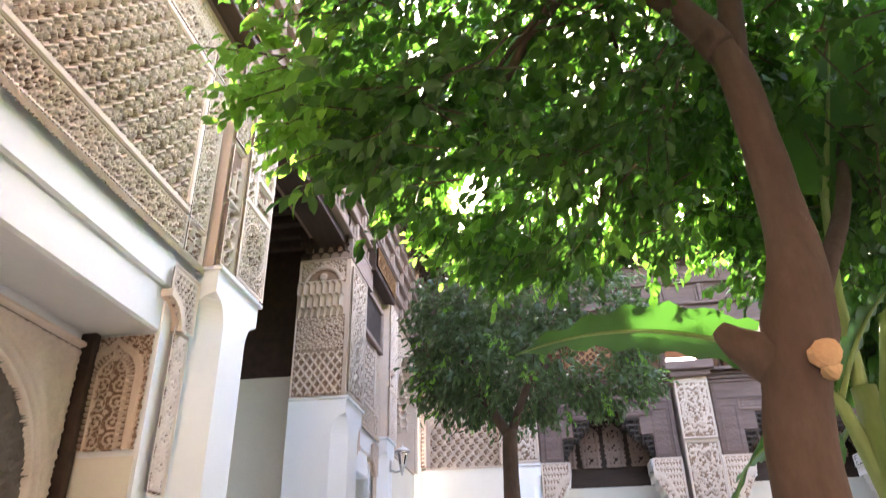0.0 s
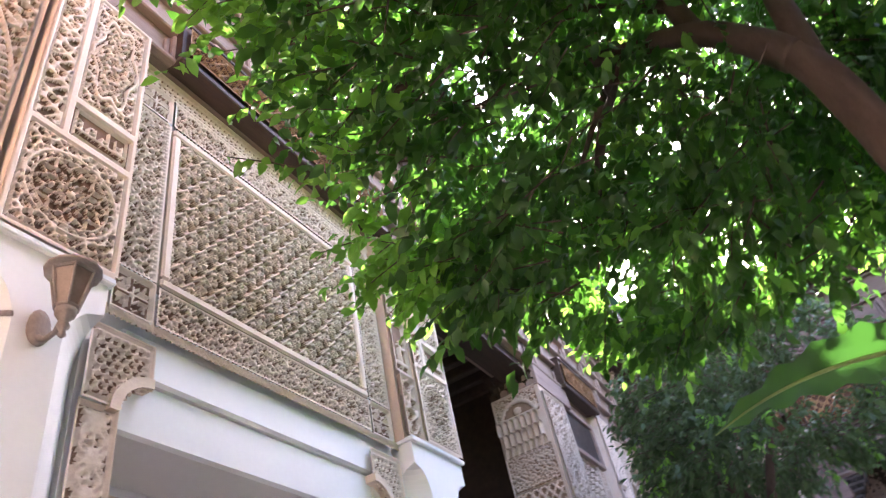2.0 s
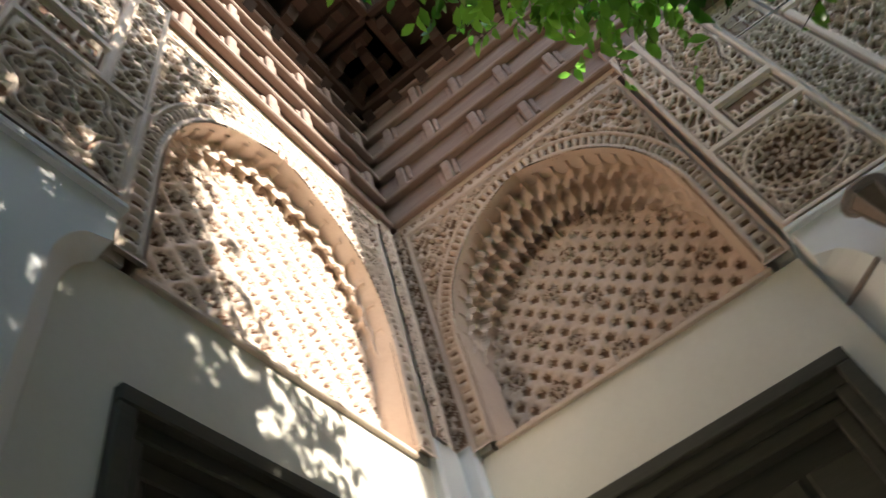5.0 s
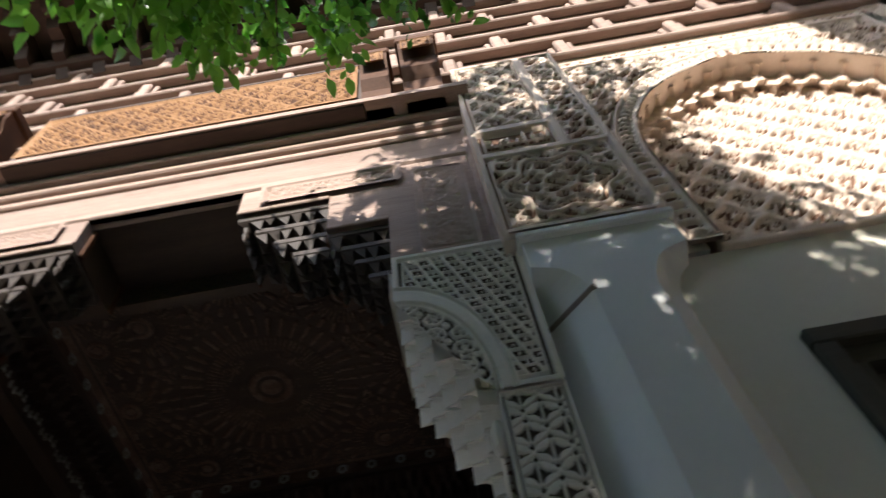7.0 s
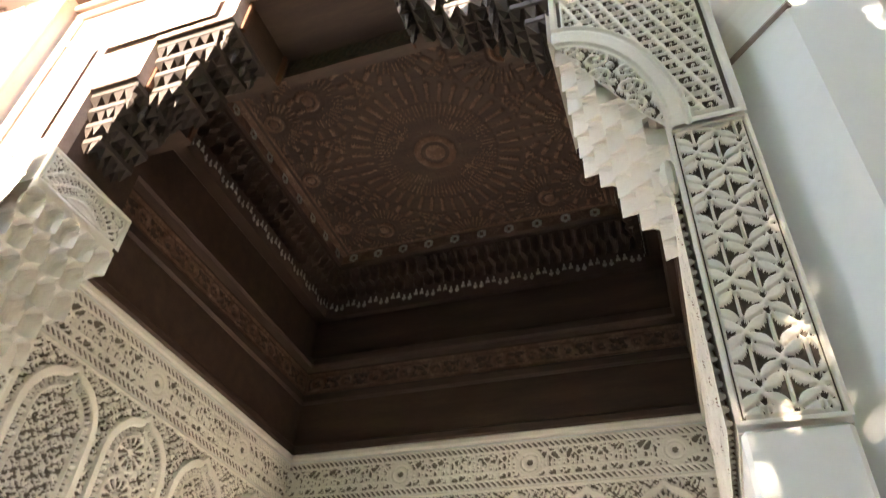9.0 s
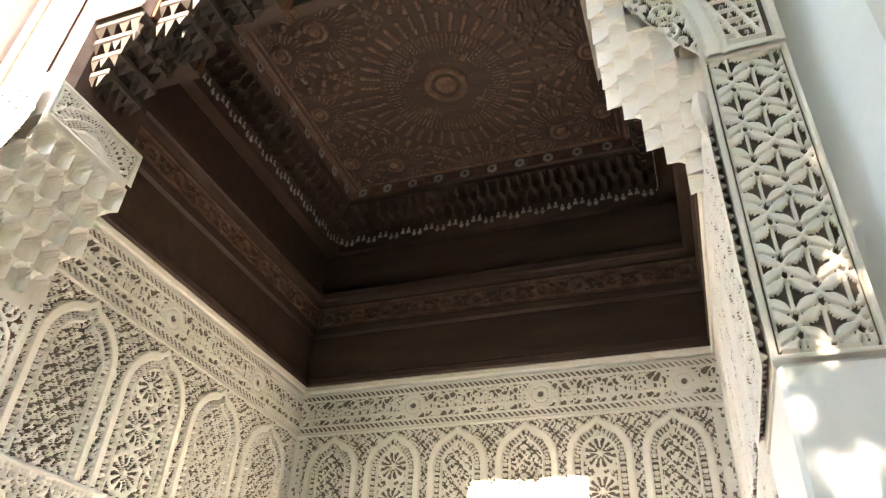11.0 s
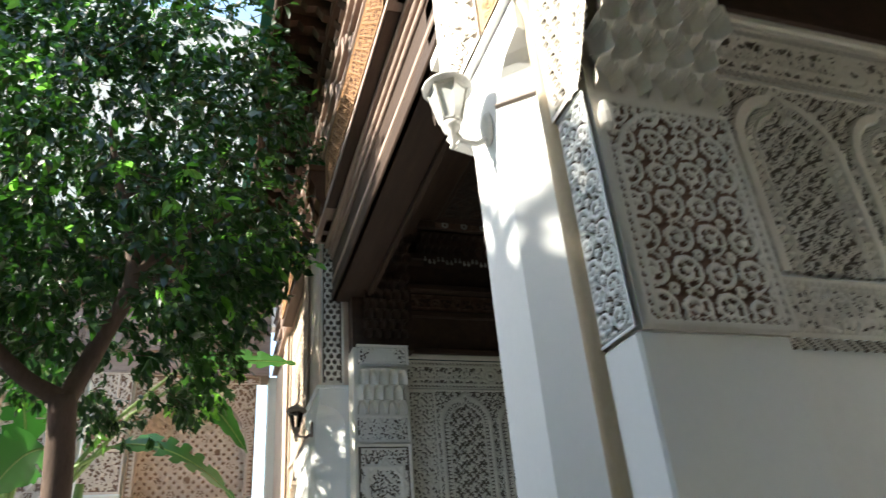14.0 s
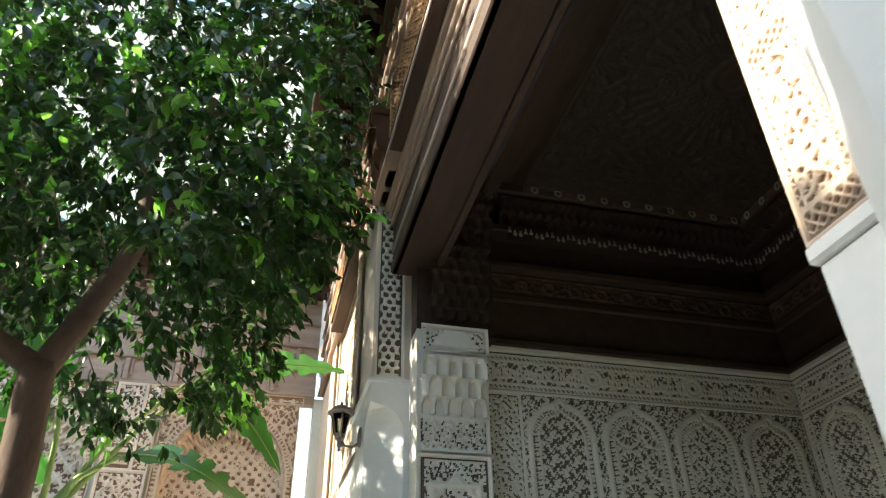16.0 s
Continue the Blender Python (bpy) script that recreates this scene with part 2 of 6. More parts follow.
        f = [(i * sides + k, i * sides + (k + 1) % sides, (i + 1) * sides + (k + 1) % sides, (i + 1) * sides + k) for i in range(len(path) - 1) for k in range(sides)]
        f += [tuple(range(sides - 1, -1, -1)), tuple((len(path) - 1) * sides + k for k in range(sides))]
        return self.add(v, f, slot)

    def lathe(self, profile, sides=12, centre=(0, 0, 0), slot=0):
        v = [(centre[0] + r * math.cos(2 * math.pi * k / sides), centre[1] + r * math.sin(2 * math.pi * k / sides), centre[2] + z) for r, z in profile for k in range(sides)]
        f = [(i * sides + k, i * sides + (k + 1) % sides, (i + 1) * sides + (k + 1) % sides, (i + 1) * sides + k) for i in range(len(profile) - 1) for k in range(sides)]
        f += [tuple(range(sides - 1, -1, -1)), tuple((len(profile) - 1) * sides + k for k in range(sides))]
        return self.add(v, f, slot)

    def mesh(self, name, mats, smooth=False):
        me = bpy.data.meshes.new(name)
        me.from_pydata(self.v, [], self.f)
        for m in mats:
            me.materials.append(m)
        if len(mats) > 1:
            me.polygons.foreach_set("material_index", self.m)
        if smooth:
            me.polygons.foreach_set("use_smooth", [True] * len(self.f))
        me.update()
        return me


def thing(name, label, category, m=Matrix(), build=None, mats=(), kind="", group="", smooth=False):
    ob = new(name, build.mesh(name, mats, smooth) if build else None)
    ob.matrix_world = m
    return tagged(ob, label, category, group, kind)


def part(name, build, mats, parent, label="", m=None, smooth=False):
    me = build if isinstance(build, bpy.types.Mesh) else build.mesh(name, mats, smooth)
    ob = new(name, me)
    ob.parent = parent
    if m is not None:
        ob.matrix_basis = m
    return tagged(ob, label)


# ---- carved patterns: heights from 0 (ground) to 1 (face) over metres u, v ----
def line(d, w, e=0.35):
    """1 within w of d = 0, falling to 0 over a part e of w."""
    return np.clip((w * (1 + e) - np.abs(d)) / (w * 2 * e), 0, 1)


def frac(x):
    return x - np.floor(x)


def scroll(u, v, s=0.12):
    x, y = 2 * np.pi * u / s, 2 * np.pi * v / s
    w = np.sin(x + 1.5 * np.sin(y * 0.5 + 0.6)) + np.sin(y + 1.5 * np.sin(x * 0.5))
    w2 = np.sin(0.53 * x + 1.7 * np.sin(0.7 * y)) * np.cos(0.61 * y - 1.4 * np.sin(0.55 * x))
    return np.maximum(line(w, 0.56, 0.4), 0.85 * line(w2 - 0.55, 0.26, 0.4))


def vine(u, v, s=0.2):
    """Spiral stems in neighbouring cells, turning against each other, with buds between."""
    i, j = np.floor(u / s), np.floor(v / s)
    x, y = frac(u / s) - 0.5, frac(v / s) - 0.5
    hand = np.where((i + j) % 2 > 0, 1, -1)
    r, th = np.hypot(x, y), np.arctan2(y, x) * hand
    stem = line(frac(r * 3.3 - th / (2 * np.pi)) - 0.5, 0.25, 0.3) * (r < 0.5)
    leaf = line(np.cos(5 * th + 9 * r) - 0.9, 0.28) * (r < 0.46) * (r > 0.1)
    corner = line(np.hypot(np.abs(x) - 0.5, np.abs(y) - 0.5) - 0.1, 0.07)
    return np.maximum.reduce([stem, 0.85 * leaf, corner, line(r, 0.07)])


def arabesque(u, v, s=0.12):
    """Broad interlaced stems and leaves parted by narrow cut grooves."""
    x, y = 2 * np.pi * u / s, 2 * np.pi * v / s
    w = np.sin(x + 1.3 * np.sin(y * 0.5)) + np.sin(y + 1.3 * np.sin(x * 0.5))
    w2 = np.sin(0.5 * x) * np.cos(0.5 * y)
    cut = np.maximum(line(np.abs(w) - 0.62, 0.3, 0.5), line(np.abs(w2) - 0.42, 0.09, 0.5) * (np.abs(w) < 1.2))
    return 1 - cut


def filigree(u, v, s=0.12):
    """A light face cut by a net of narrow winding grooves."""
    x, y = 2 * np.pi * u / s, 2 * np.pi * v / s
    w = np.sin(x + 1.2 * np.sin(y * 0.5)) + np.sin(y + 1.2 * np.sin(x * 0.5))
    w2 = np.cos(x * 0.5 + 0.9 * np.sin(y)) * np.cos(y * 0.5 - 0.9 * np.sin(x))
    return 1 - np.maximum(line(w, 0.2, 0.5), line(np.abs(w2) - 0.45, 0.08, 0.5))


def rosette_fill(u, v, s=0.1):
    """Wheels of petals with a pierced ground, one above the other."""
    p = s * 2.6
    x, y = frac(u / p + 0.5) - 0.5, frac(v / p) - 0.5
    r, th = np.hypot(x, y), np.arctan2(y, x)
    spoke = np.clip(np.cos(12 * th) * 2 + 0.7, 0, 1) * (r > 0.1) * (r < 0.4)
    return np.maximum.reduce([spoke, line(r, 0.09), line(r - 0.43, 0.045), np.where(r > 0.46, filigree(u, v, s), 0)])


def sebka(u, v, p=0.3, q=0.34):
    uu = u + 0.035 * p * np.sin(4 * np.pi * v / q)
    a, b = uu / p + v / q, uu / p - v / q
    fa, fb = frac(a) - 0.5, frac(b) - 0.5
    net = np.maximum(line(np.abs(fa) - 0.5, 0.1), line(np.abs(fb) - 0.5, 0.1))
    x, y = (fa + fb), (fa - fb)
    r, th = np.hypot(x, y * 0.9), np.arctan2(y, x)
    bud = line(r - 0.36 - 0.09 * np.cos(4 * th), 0.055)
    core = line(r, 0.12 + 0.05 * np.cos(6 * th))
    tips = line(np.hypot(np.abs(x) - 0.62, y) - 0.13, 0.06)
    tips = np.maximum(tips, line(np.hypot(x, np.abs(y) - 0.62) - 0.13, 0.06))
    return np.maximum.reduce([net, bud * 0.9, core * 0.85, tips * 0.85])


def petals(u, v, s=0.16):
    """Solid pointed petals in fours round pierced stars, with a small knot in each star."""
    x, y = np.abs(frac(u / s) - 0.5), np.abs(frac(v / s) - 0.5)
    d = np.maximum(np.hypot(x - 0.5, y), np.hypot(x, y - 0.5)) - 0.52
    h = np.clip(0.5 - d / 0.06, 0, 1)
    h = h * (1 - 0.8 * line(x - y, 0.03) * (x > 0.16) * (x < 0.36))
    for cx, cy in ((0.5, 0.0), (0.0, 0.5)):
        e = np.abs(x - cx) + np.abs(y - cy)
        h = np.maximum(h, line(e, 0.13))
        h = np.maximum(h, line(np.minimum(np.abs(x - cx), np.abs(y - cy)), 0.04) * (e < 0.42))
    return h


def leafwork(u, v, s=0.125):
    """Pierced flowers of four broad pointed leaves on crossing stems, staggered row by row."""
    h = np.zeros_like(u)
    for row in (0, 1):
        x = (frac(u / s + 0.5 * row) - 0.5) * s
        y = (frac(v / (s * 1.3) + 0.5 * row) - 0.5) * s * 1.3
        for a in (0.62, math.pi - 0.62, -0.62, 0.62 - math.pi):
            p, q = x * math.cos(a) + y * math.sin(a), -x * math.sin(a) + y * math.cos(a)
            bend = q - 0.9 / s * (p - 0.3 * s) ** 2 * (1 if a * (math.pi / 2 - abs(a)) > 0 else -1) * 0.6
            w = 0.12 * s * np.clip(1 - ((p - 0.31 * s) / (0.31 * s)) ** 2, 0, 1)
            h = np.maximum(h, np.clip((w - np.abs(bend)) / (0.05 * s) + 0.45, 0, 1) * (p > 0) * (p < 0.62 * s))
        h = np.maximum(h, line(np.hypot(x, y), 0.085 * s))
        h = np.maximum(h, line(np.abs(x) + np.abs(y) * 0.55 - 0.2 * s, 0.02 * s) * (np.abs(y) > 0.12 * s))
        h = np.maximum(h, line(np.abs(x), 0.028 * s) * (np.abs(y) > 0.3 * s))
    return h


def ogee(u, v, p=0.19, q=0.23):
    """A net of scalloped ogee cells, each with a leaf and curled stems."""
    vv = v / q
    h = np.zeros_like(u)
    for row in (0, 1):
        x, y = frac(u / p + 0.5 * row) - 0.5, frac(vv + 0.5 * row) - 0.5
        half = 0.25 * (1 + np.cos(2 * np.pi * y)) + 0.035 * np.cos(6 * np.pi * y)
        h = np.maximum(h, line(np.abs(x) - half, 0.06, 0.3))
        r, th = np.hypot(x * 1.5, y), np.arctan2(y, x)
        h = np.maximum(h, 0.9 * line(r - 0.19 - 0.05 * np.cos(3 * th + 1.57), 0.042, 0.3))
        h = np.maximum(h, 0.9 * line(np.hypot(x, y + 0.02), 0.075))
        sx = np.abs(x) - 0.16
        h = np.maximum(h, 0.85 * line(np.hypot(sx, y - 0.24) - 0.07, 0.03, 0.3))
        h = np.maximum(h, 0.85 * line(np.hypot(sx * 1.2, y + 0.27) - 0.06, 0.03, 0.3))
        h = np.maximum(h, line(x, 0.03) * (y > 0.1) * (y < 0.4))
    return h


def weave(u, v, s=0.06):
    """Slanting rows of small square holes between plaited strands."""
    a = u + 0.35 * v
    x, y = frac(a / s) - 0.5, frac(v / (s * 0.8) + 0.5 * (np.floor(a / s) % 2)) - 0.5
    h = 1 - line(np.maximum(np.abs(x) * 1.05, np.abs(y)), 0.36, 0.2)
    return np.maximum(h, line(np.hypot(x, y), 0.13, 0.3))


def dots(u, v, s=0.05, size=0.3):
    row = np.floor(v / s)
    x, y = frac(u / s + 0.5 * (row % 2)) - 0.5, frac(v / s) - 0.5
    return 1 - line(np.maximum(np.abs(x), np.abs(y)), size, 0.3)


def honeycomb(u, v, s=0.07):
    x1, y1 = frac(u / s) - 0.5, frac(v / (s * 1.732)) - 0.5
    x2, y2 = frac(u / s + 0.5) - 0.5, frac(v / (s * 1.732) + 0.5) - 0.5
    r = np.minimum(np.hypot(x1, y1 * 1.732), np.hypot(x2, y2 * 1.732))
    return np.maximum(np.clip((r - 0.3) / 0.12, 0, 1), line(r, 0.1) * 0.8)


def stars(u, v, s=0.13):
    """A net of small star-shaped holes with larger pierced flowers between."""
    def cell(a, b, n, r0, k):
        r, th = np.hypot(a, b), np.arctan2(b, a)
        return line(r, r0 * (1 + k * np.cos(n * th)), 0.25)
    h = np.zeros_like(u)
    for du, dv in ((0, 0), (0.5, 0.5)):
        a, b = frac(u / s + du) - 0.5, frac(v / s + dv) - 0.5
        h = np.maximum(h, cell(a, b, 5, 0.2, 0.25))
    S = s * 3
    for du, dv in ((0.25, 0.25), (0.75, 0.75)):
        a, b = (frac(u / S + du) - 0.5) * 3, (frac(v / S + dv) - 0.5) * 3
        r, th = np.hypot(a, b), np.arctan2(b, a)
        h = np.where(r < 0.5, 0.15, h)
        h = np.maximum(h, (r < 0.47) * line(r - 0.33, 0.13) * (np.cos(12 * th) > 0.1))
        h = np.maximum(h, line(r, 0.11 * (1 + 0.3 * np.cos(8 * th)), 0.2))
    return (1 - h) * (0.86 + 0.14 * scroll(u, v, s * 0.55))


def wheel(u, v, R):
    r, th = np.hypot(u, v) / R, np.arctan2(v, u)
    h = np.maximum(line(r - 0.97, 0.045), line(r - 0.8, 0.022))
    h = np.maximum(h, line(r - 0.88, 0.035) * (np.cos(28 * th) > -0.2))
    for k, (r0, n, a) in enumerate(((0.66, 12, 0.08), (0.5, 12, 0.1), (0.33, 12, 0.08), (0.2, 8, 0.06))):
        h = np.maximum(h, line(r - r0 - a * np.cos(n * th + k * np.pi), 0.028, 0.5) * (r < 0.8))
    h = np.maximum(h, line(r, 0.09))
    return np.where(r > 1.0, scroll(u, v, R * 0.32), h)


def lobed(u, v, a, b):
    r, th = np.hypot(u / a, v / b), np.arctan2(v / b, u / a)
    edge = 0.82 + 0.1 * np.cos(6 * th)
    h = np.maximum(line(r - edge, 0.05), line(r - edge + 0.14, 0.025))
    inner = scroll(u, v, min(a, b) * 0.4)
    return np.where(r > edge + 0.06, 0.9 * scroll(u + 1, v, min(a, b) * 0.5), np.maximum(h, np.where(r < edge - 0.17, inner, 0)))


def bars(u, v, height, seed=1):
    """Worn lettering that cannot be read: upright and level strokes."""
    rng = np.random.default_rng(seed)
    h = line(v - height * 0.22, height * 0.05)
    n = max(3, int((u.max() - u.min()) / (height * 0.2)))
    xs = np.linspace(u.min(), u.max(), n)
    for k, x in enumerate(xs):
        top = height * rng.uniform(0.45, 0.92)
        h = np.maximum(h, line(u - x, height * 0.035) * (v < top) * (v > height * 0.12))
        if k % 2:
            h = np.maximum(h, line(np.hypot(u - x - height * 0.1, v - height * rng.uniform(0.3, 0.75)) - height * 0.1, height * 0.035))
    return h


def rope(u, v, s=0.035):
    return line(frac((u + v) / s) - 0.5, 0.26)


def meander(u, v, s=0.12):
    x, y = frac(u / s) - 0.5, frac(v / s) - 0.5
    m = np.maximum(np.abs(x), np.abs(y))
    return np.maximum(line(frac(m * 5) - 0.5, 0.24) * ((x > -0.1) | (np.abs(y) > 0.1)), line(x - y, 0.06) * 0)


def border(h, u, v, w, H, m, edge=None):
    """A plain fillet of width m round a pattern over w by H, with a groove inside it."""
    d = np.minimum(np.minimum(u, w - u), np.minimum(v, H - v))
    h = np.where(d < m * 1.7, edge(u, v) if edge else 0.0, h)
    return np.where(d < m, 1.0, np.where((d > m * 1.7) & (d < m * 2.0), 0.9, h))


def relief(name, w, H, pattern, mats, parent, x=0.0, y=0.0, z=0.0, depth=0.032, res=0.0125, m=None, label="", keep=None, split=0.42):
    """A carved slab, w wide and H high, its face towards -y; pattern(u, v) gives its heights. keep(u, v) may cut its outline."""
    if parent.name in ("wall_north", "wall_east"):
        res = max(res, 0.02)
    nu, nv = max(4, int(w / res)), max(4, int(H / res))
    u, v = np.meshgrid(np.linspace(0, w, nu + 1), np.linspace(0, H, nv + 1))
    h = np.clip(pattern(u, v), 0, 1)
    co = np.stack([x + u, y - 0.004 - depth * h, z + v], -1).reshape(-1, 3)
    i = np.arange(nu * nv)
    k = (i // nu) * (nu + 1) + i % nu
    f = np.stack([k, k + 1, k + nu + 2, k + nu + 1], 1)
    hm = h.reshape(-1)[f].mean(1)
    if keep is not None:
        ok = keep(u, v).reshape(-1)[f].all(1)
        f, hm = f[ok], hm[ok]
    me = bpy.data.meshes.new(name)
    me.vertices.add(len(co))
    me.vertices.foreach_set("co", co.ravel())
    me.loops.add(f.size)
    me.loops.foreach_set("vertex_index", f.ravel().astype(np.int32))
    me.polygons.add(len(f))
    me.polygons.foreach_set("loop_start", np.arange(0, f.size, 4, dtype=np.int32))
    for mt in mats:
        me.materials.append(mt)
    # low faces take the ground colour, so recess shade is painted in too
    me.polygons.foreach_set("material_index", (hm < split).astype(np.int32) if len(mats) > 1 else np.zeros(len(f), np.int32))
    me.update(calc_edges=True)
    me.validate()
    return part(name, me, None, parent, label, m)


def arch_line(half, spring, rise, n=28, horseshoe=0.0):
    """Half-round to slightly pointed arch over x in -half..half: points from left to right."""
    pts = []
    for k in range(n + 1):
        a = math.pi * (1 - k / n)
        x, z = math.cos(a), math.sin(a)
        pts.append((half * x * (1 + horseshoe * z * (1 - z) * 2), spring + rise * (z ** 0.9) + 0.06 * rise * max(0, 1 - abs(x) * 3)))
    return pts


def frame_matrix(origin, u):
    """Local x runs along a wall, y into it, z up."""
    u = Vector(u)
    into = Vector((0, 0, 1)).cross(u)
    m = Matrix((u, into, Vector((0, 0, 1)))).transposed().to_4x4()
    m.translation = origin
    return m


WEST = frame_matrix((-2.52, 0, 0), (0, 1, 0))      # local x = y
SOUTH = frame_matrix((0, -1.05, 0), (-1, 0, 0))    # local x = -x
NORTH = frame_matrix((0, 14.6, 0), (1, 0, 0))      # local x = x
EAST = frame_matrix((17.0, 0, 0), (0, -1, 0))      # local x = -y
LEDGE, TOP, EAVE = 4.08, 6.42, 8.7


# ---- the setting ----
def wall(name, F, label):
    return thing(name, label, "wall", F, kind="structure")


def core(parent, name, boxes, mat, label="", c=0.0):
    for q in boxes:
        ob = part(name, Build().box(*q, c=c), [mat], parent, label)
    return ob


wall_west = wall("wall_west", WEST, "carved stucco courtyard wall with white painted piers")
wall_south = wall("wall_south", SOUTH, "sunlit courtyard wall with carved stucco and cedar openings")
wall_north = wall("wall_north", NORTH, "far courtyard wall with carved niche and cedar gallery")
wall_east = wall("wall_east", EAST, "far courtyard wall of carved stucco and cedar boards")

g = Build().box(-12, 24, -9, 20, -0.3, 0.0)
thing("floor", "pale marble paving of the courtyard", "floor", build=g, mats=[PAVING], kind="structure")


def pier_shaft(parent, a0, a1, y1, z1=LEDGE, cham=0.15, mat=None, top=0.5):
    """White pier with chamfered edges that close in a small rounded hood below the ledge."""
    b = Build()
    zs = [0, z1 - top] + [z1 - top + 0.28 * k / 8 for k in range(1, 9)] + [z1 - 0.03]
    rings = []
    for z in zs:
        t = min(1, max(0, (z - (z1 - top)) / 0.28))
        c = cham * math.sqrt(max(0, 1 - t * t)) + 0.004
        rings.append([(a0, y1, z), (a0, c, z), (a0 + c, 0, z), (a1 - c, 0, z), (a1, c, z), (a1, y1, z)])
    v = [p for r in rings for p in r]
    f = [(i * 6 + k, i * 6 + k + 1, (i + 1) * 6 + k + 1, (i + 1) * 6 + k) for i in range(len(zs) - 1) for k in range(5)]
    f += [tuple(range((len(zs) - 1) * 6, len(zs) * 6))]
    b.add(v, f)
    b.box(a0 - 0.02, a1 + 0.02, -0.035, y1, z1 - 0.03, z1 + 0.012, c=0.008)
    return part("pier", b, [mat or WHITE], parent, "white painted pier with chamfered edges")


def stack(parent, a0, a1, style=0):
    """Three carved panels one above the other over a pier."""
    w = a1 - a0
    core(parent, "pier_block", [(a0, a1, 0.0, 0.5, LEDGE + 0.012, TOP)], CARVED)
    h1 = 0.8
    c = w / 2
    if style == 0:
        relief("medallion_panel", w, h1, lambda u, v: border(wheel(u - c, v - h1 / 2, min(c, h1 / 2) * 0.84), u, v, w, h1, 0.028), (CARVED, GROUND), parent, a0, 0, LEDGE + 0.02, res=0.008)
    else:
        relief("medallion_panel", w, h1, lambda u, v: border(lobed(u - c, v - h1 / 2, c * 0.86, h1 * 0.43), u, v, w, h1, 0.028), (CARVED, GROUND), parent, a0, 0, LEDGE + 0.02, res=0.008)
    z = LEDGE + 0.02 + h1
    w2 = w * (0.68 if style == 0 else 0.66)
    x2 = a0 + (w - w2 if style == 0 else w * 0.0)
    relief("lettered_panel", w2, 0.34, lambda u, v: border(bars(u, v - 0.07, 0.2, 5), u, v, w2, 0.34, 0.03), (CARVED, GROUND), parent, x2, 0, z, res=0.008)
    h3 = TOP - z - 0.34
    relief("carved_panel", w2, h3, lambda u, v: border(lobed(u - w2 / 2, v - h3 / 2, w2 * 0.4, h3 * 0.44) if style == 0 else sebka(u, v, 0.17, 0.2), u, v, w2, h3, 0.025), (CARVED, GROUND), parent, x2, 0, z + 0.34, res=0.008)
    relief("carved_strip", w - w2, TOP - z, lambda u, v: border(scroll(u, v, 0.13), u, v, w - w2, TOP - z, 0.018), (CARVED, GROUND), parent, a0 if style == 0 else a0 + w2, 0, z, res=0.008)


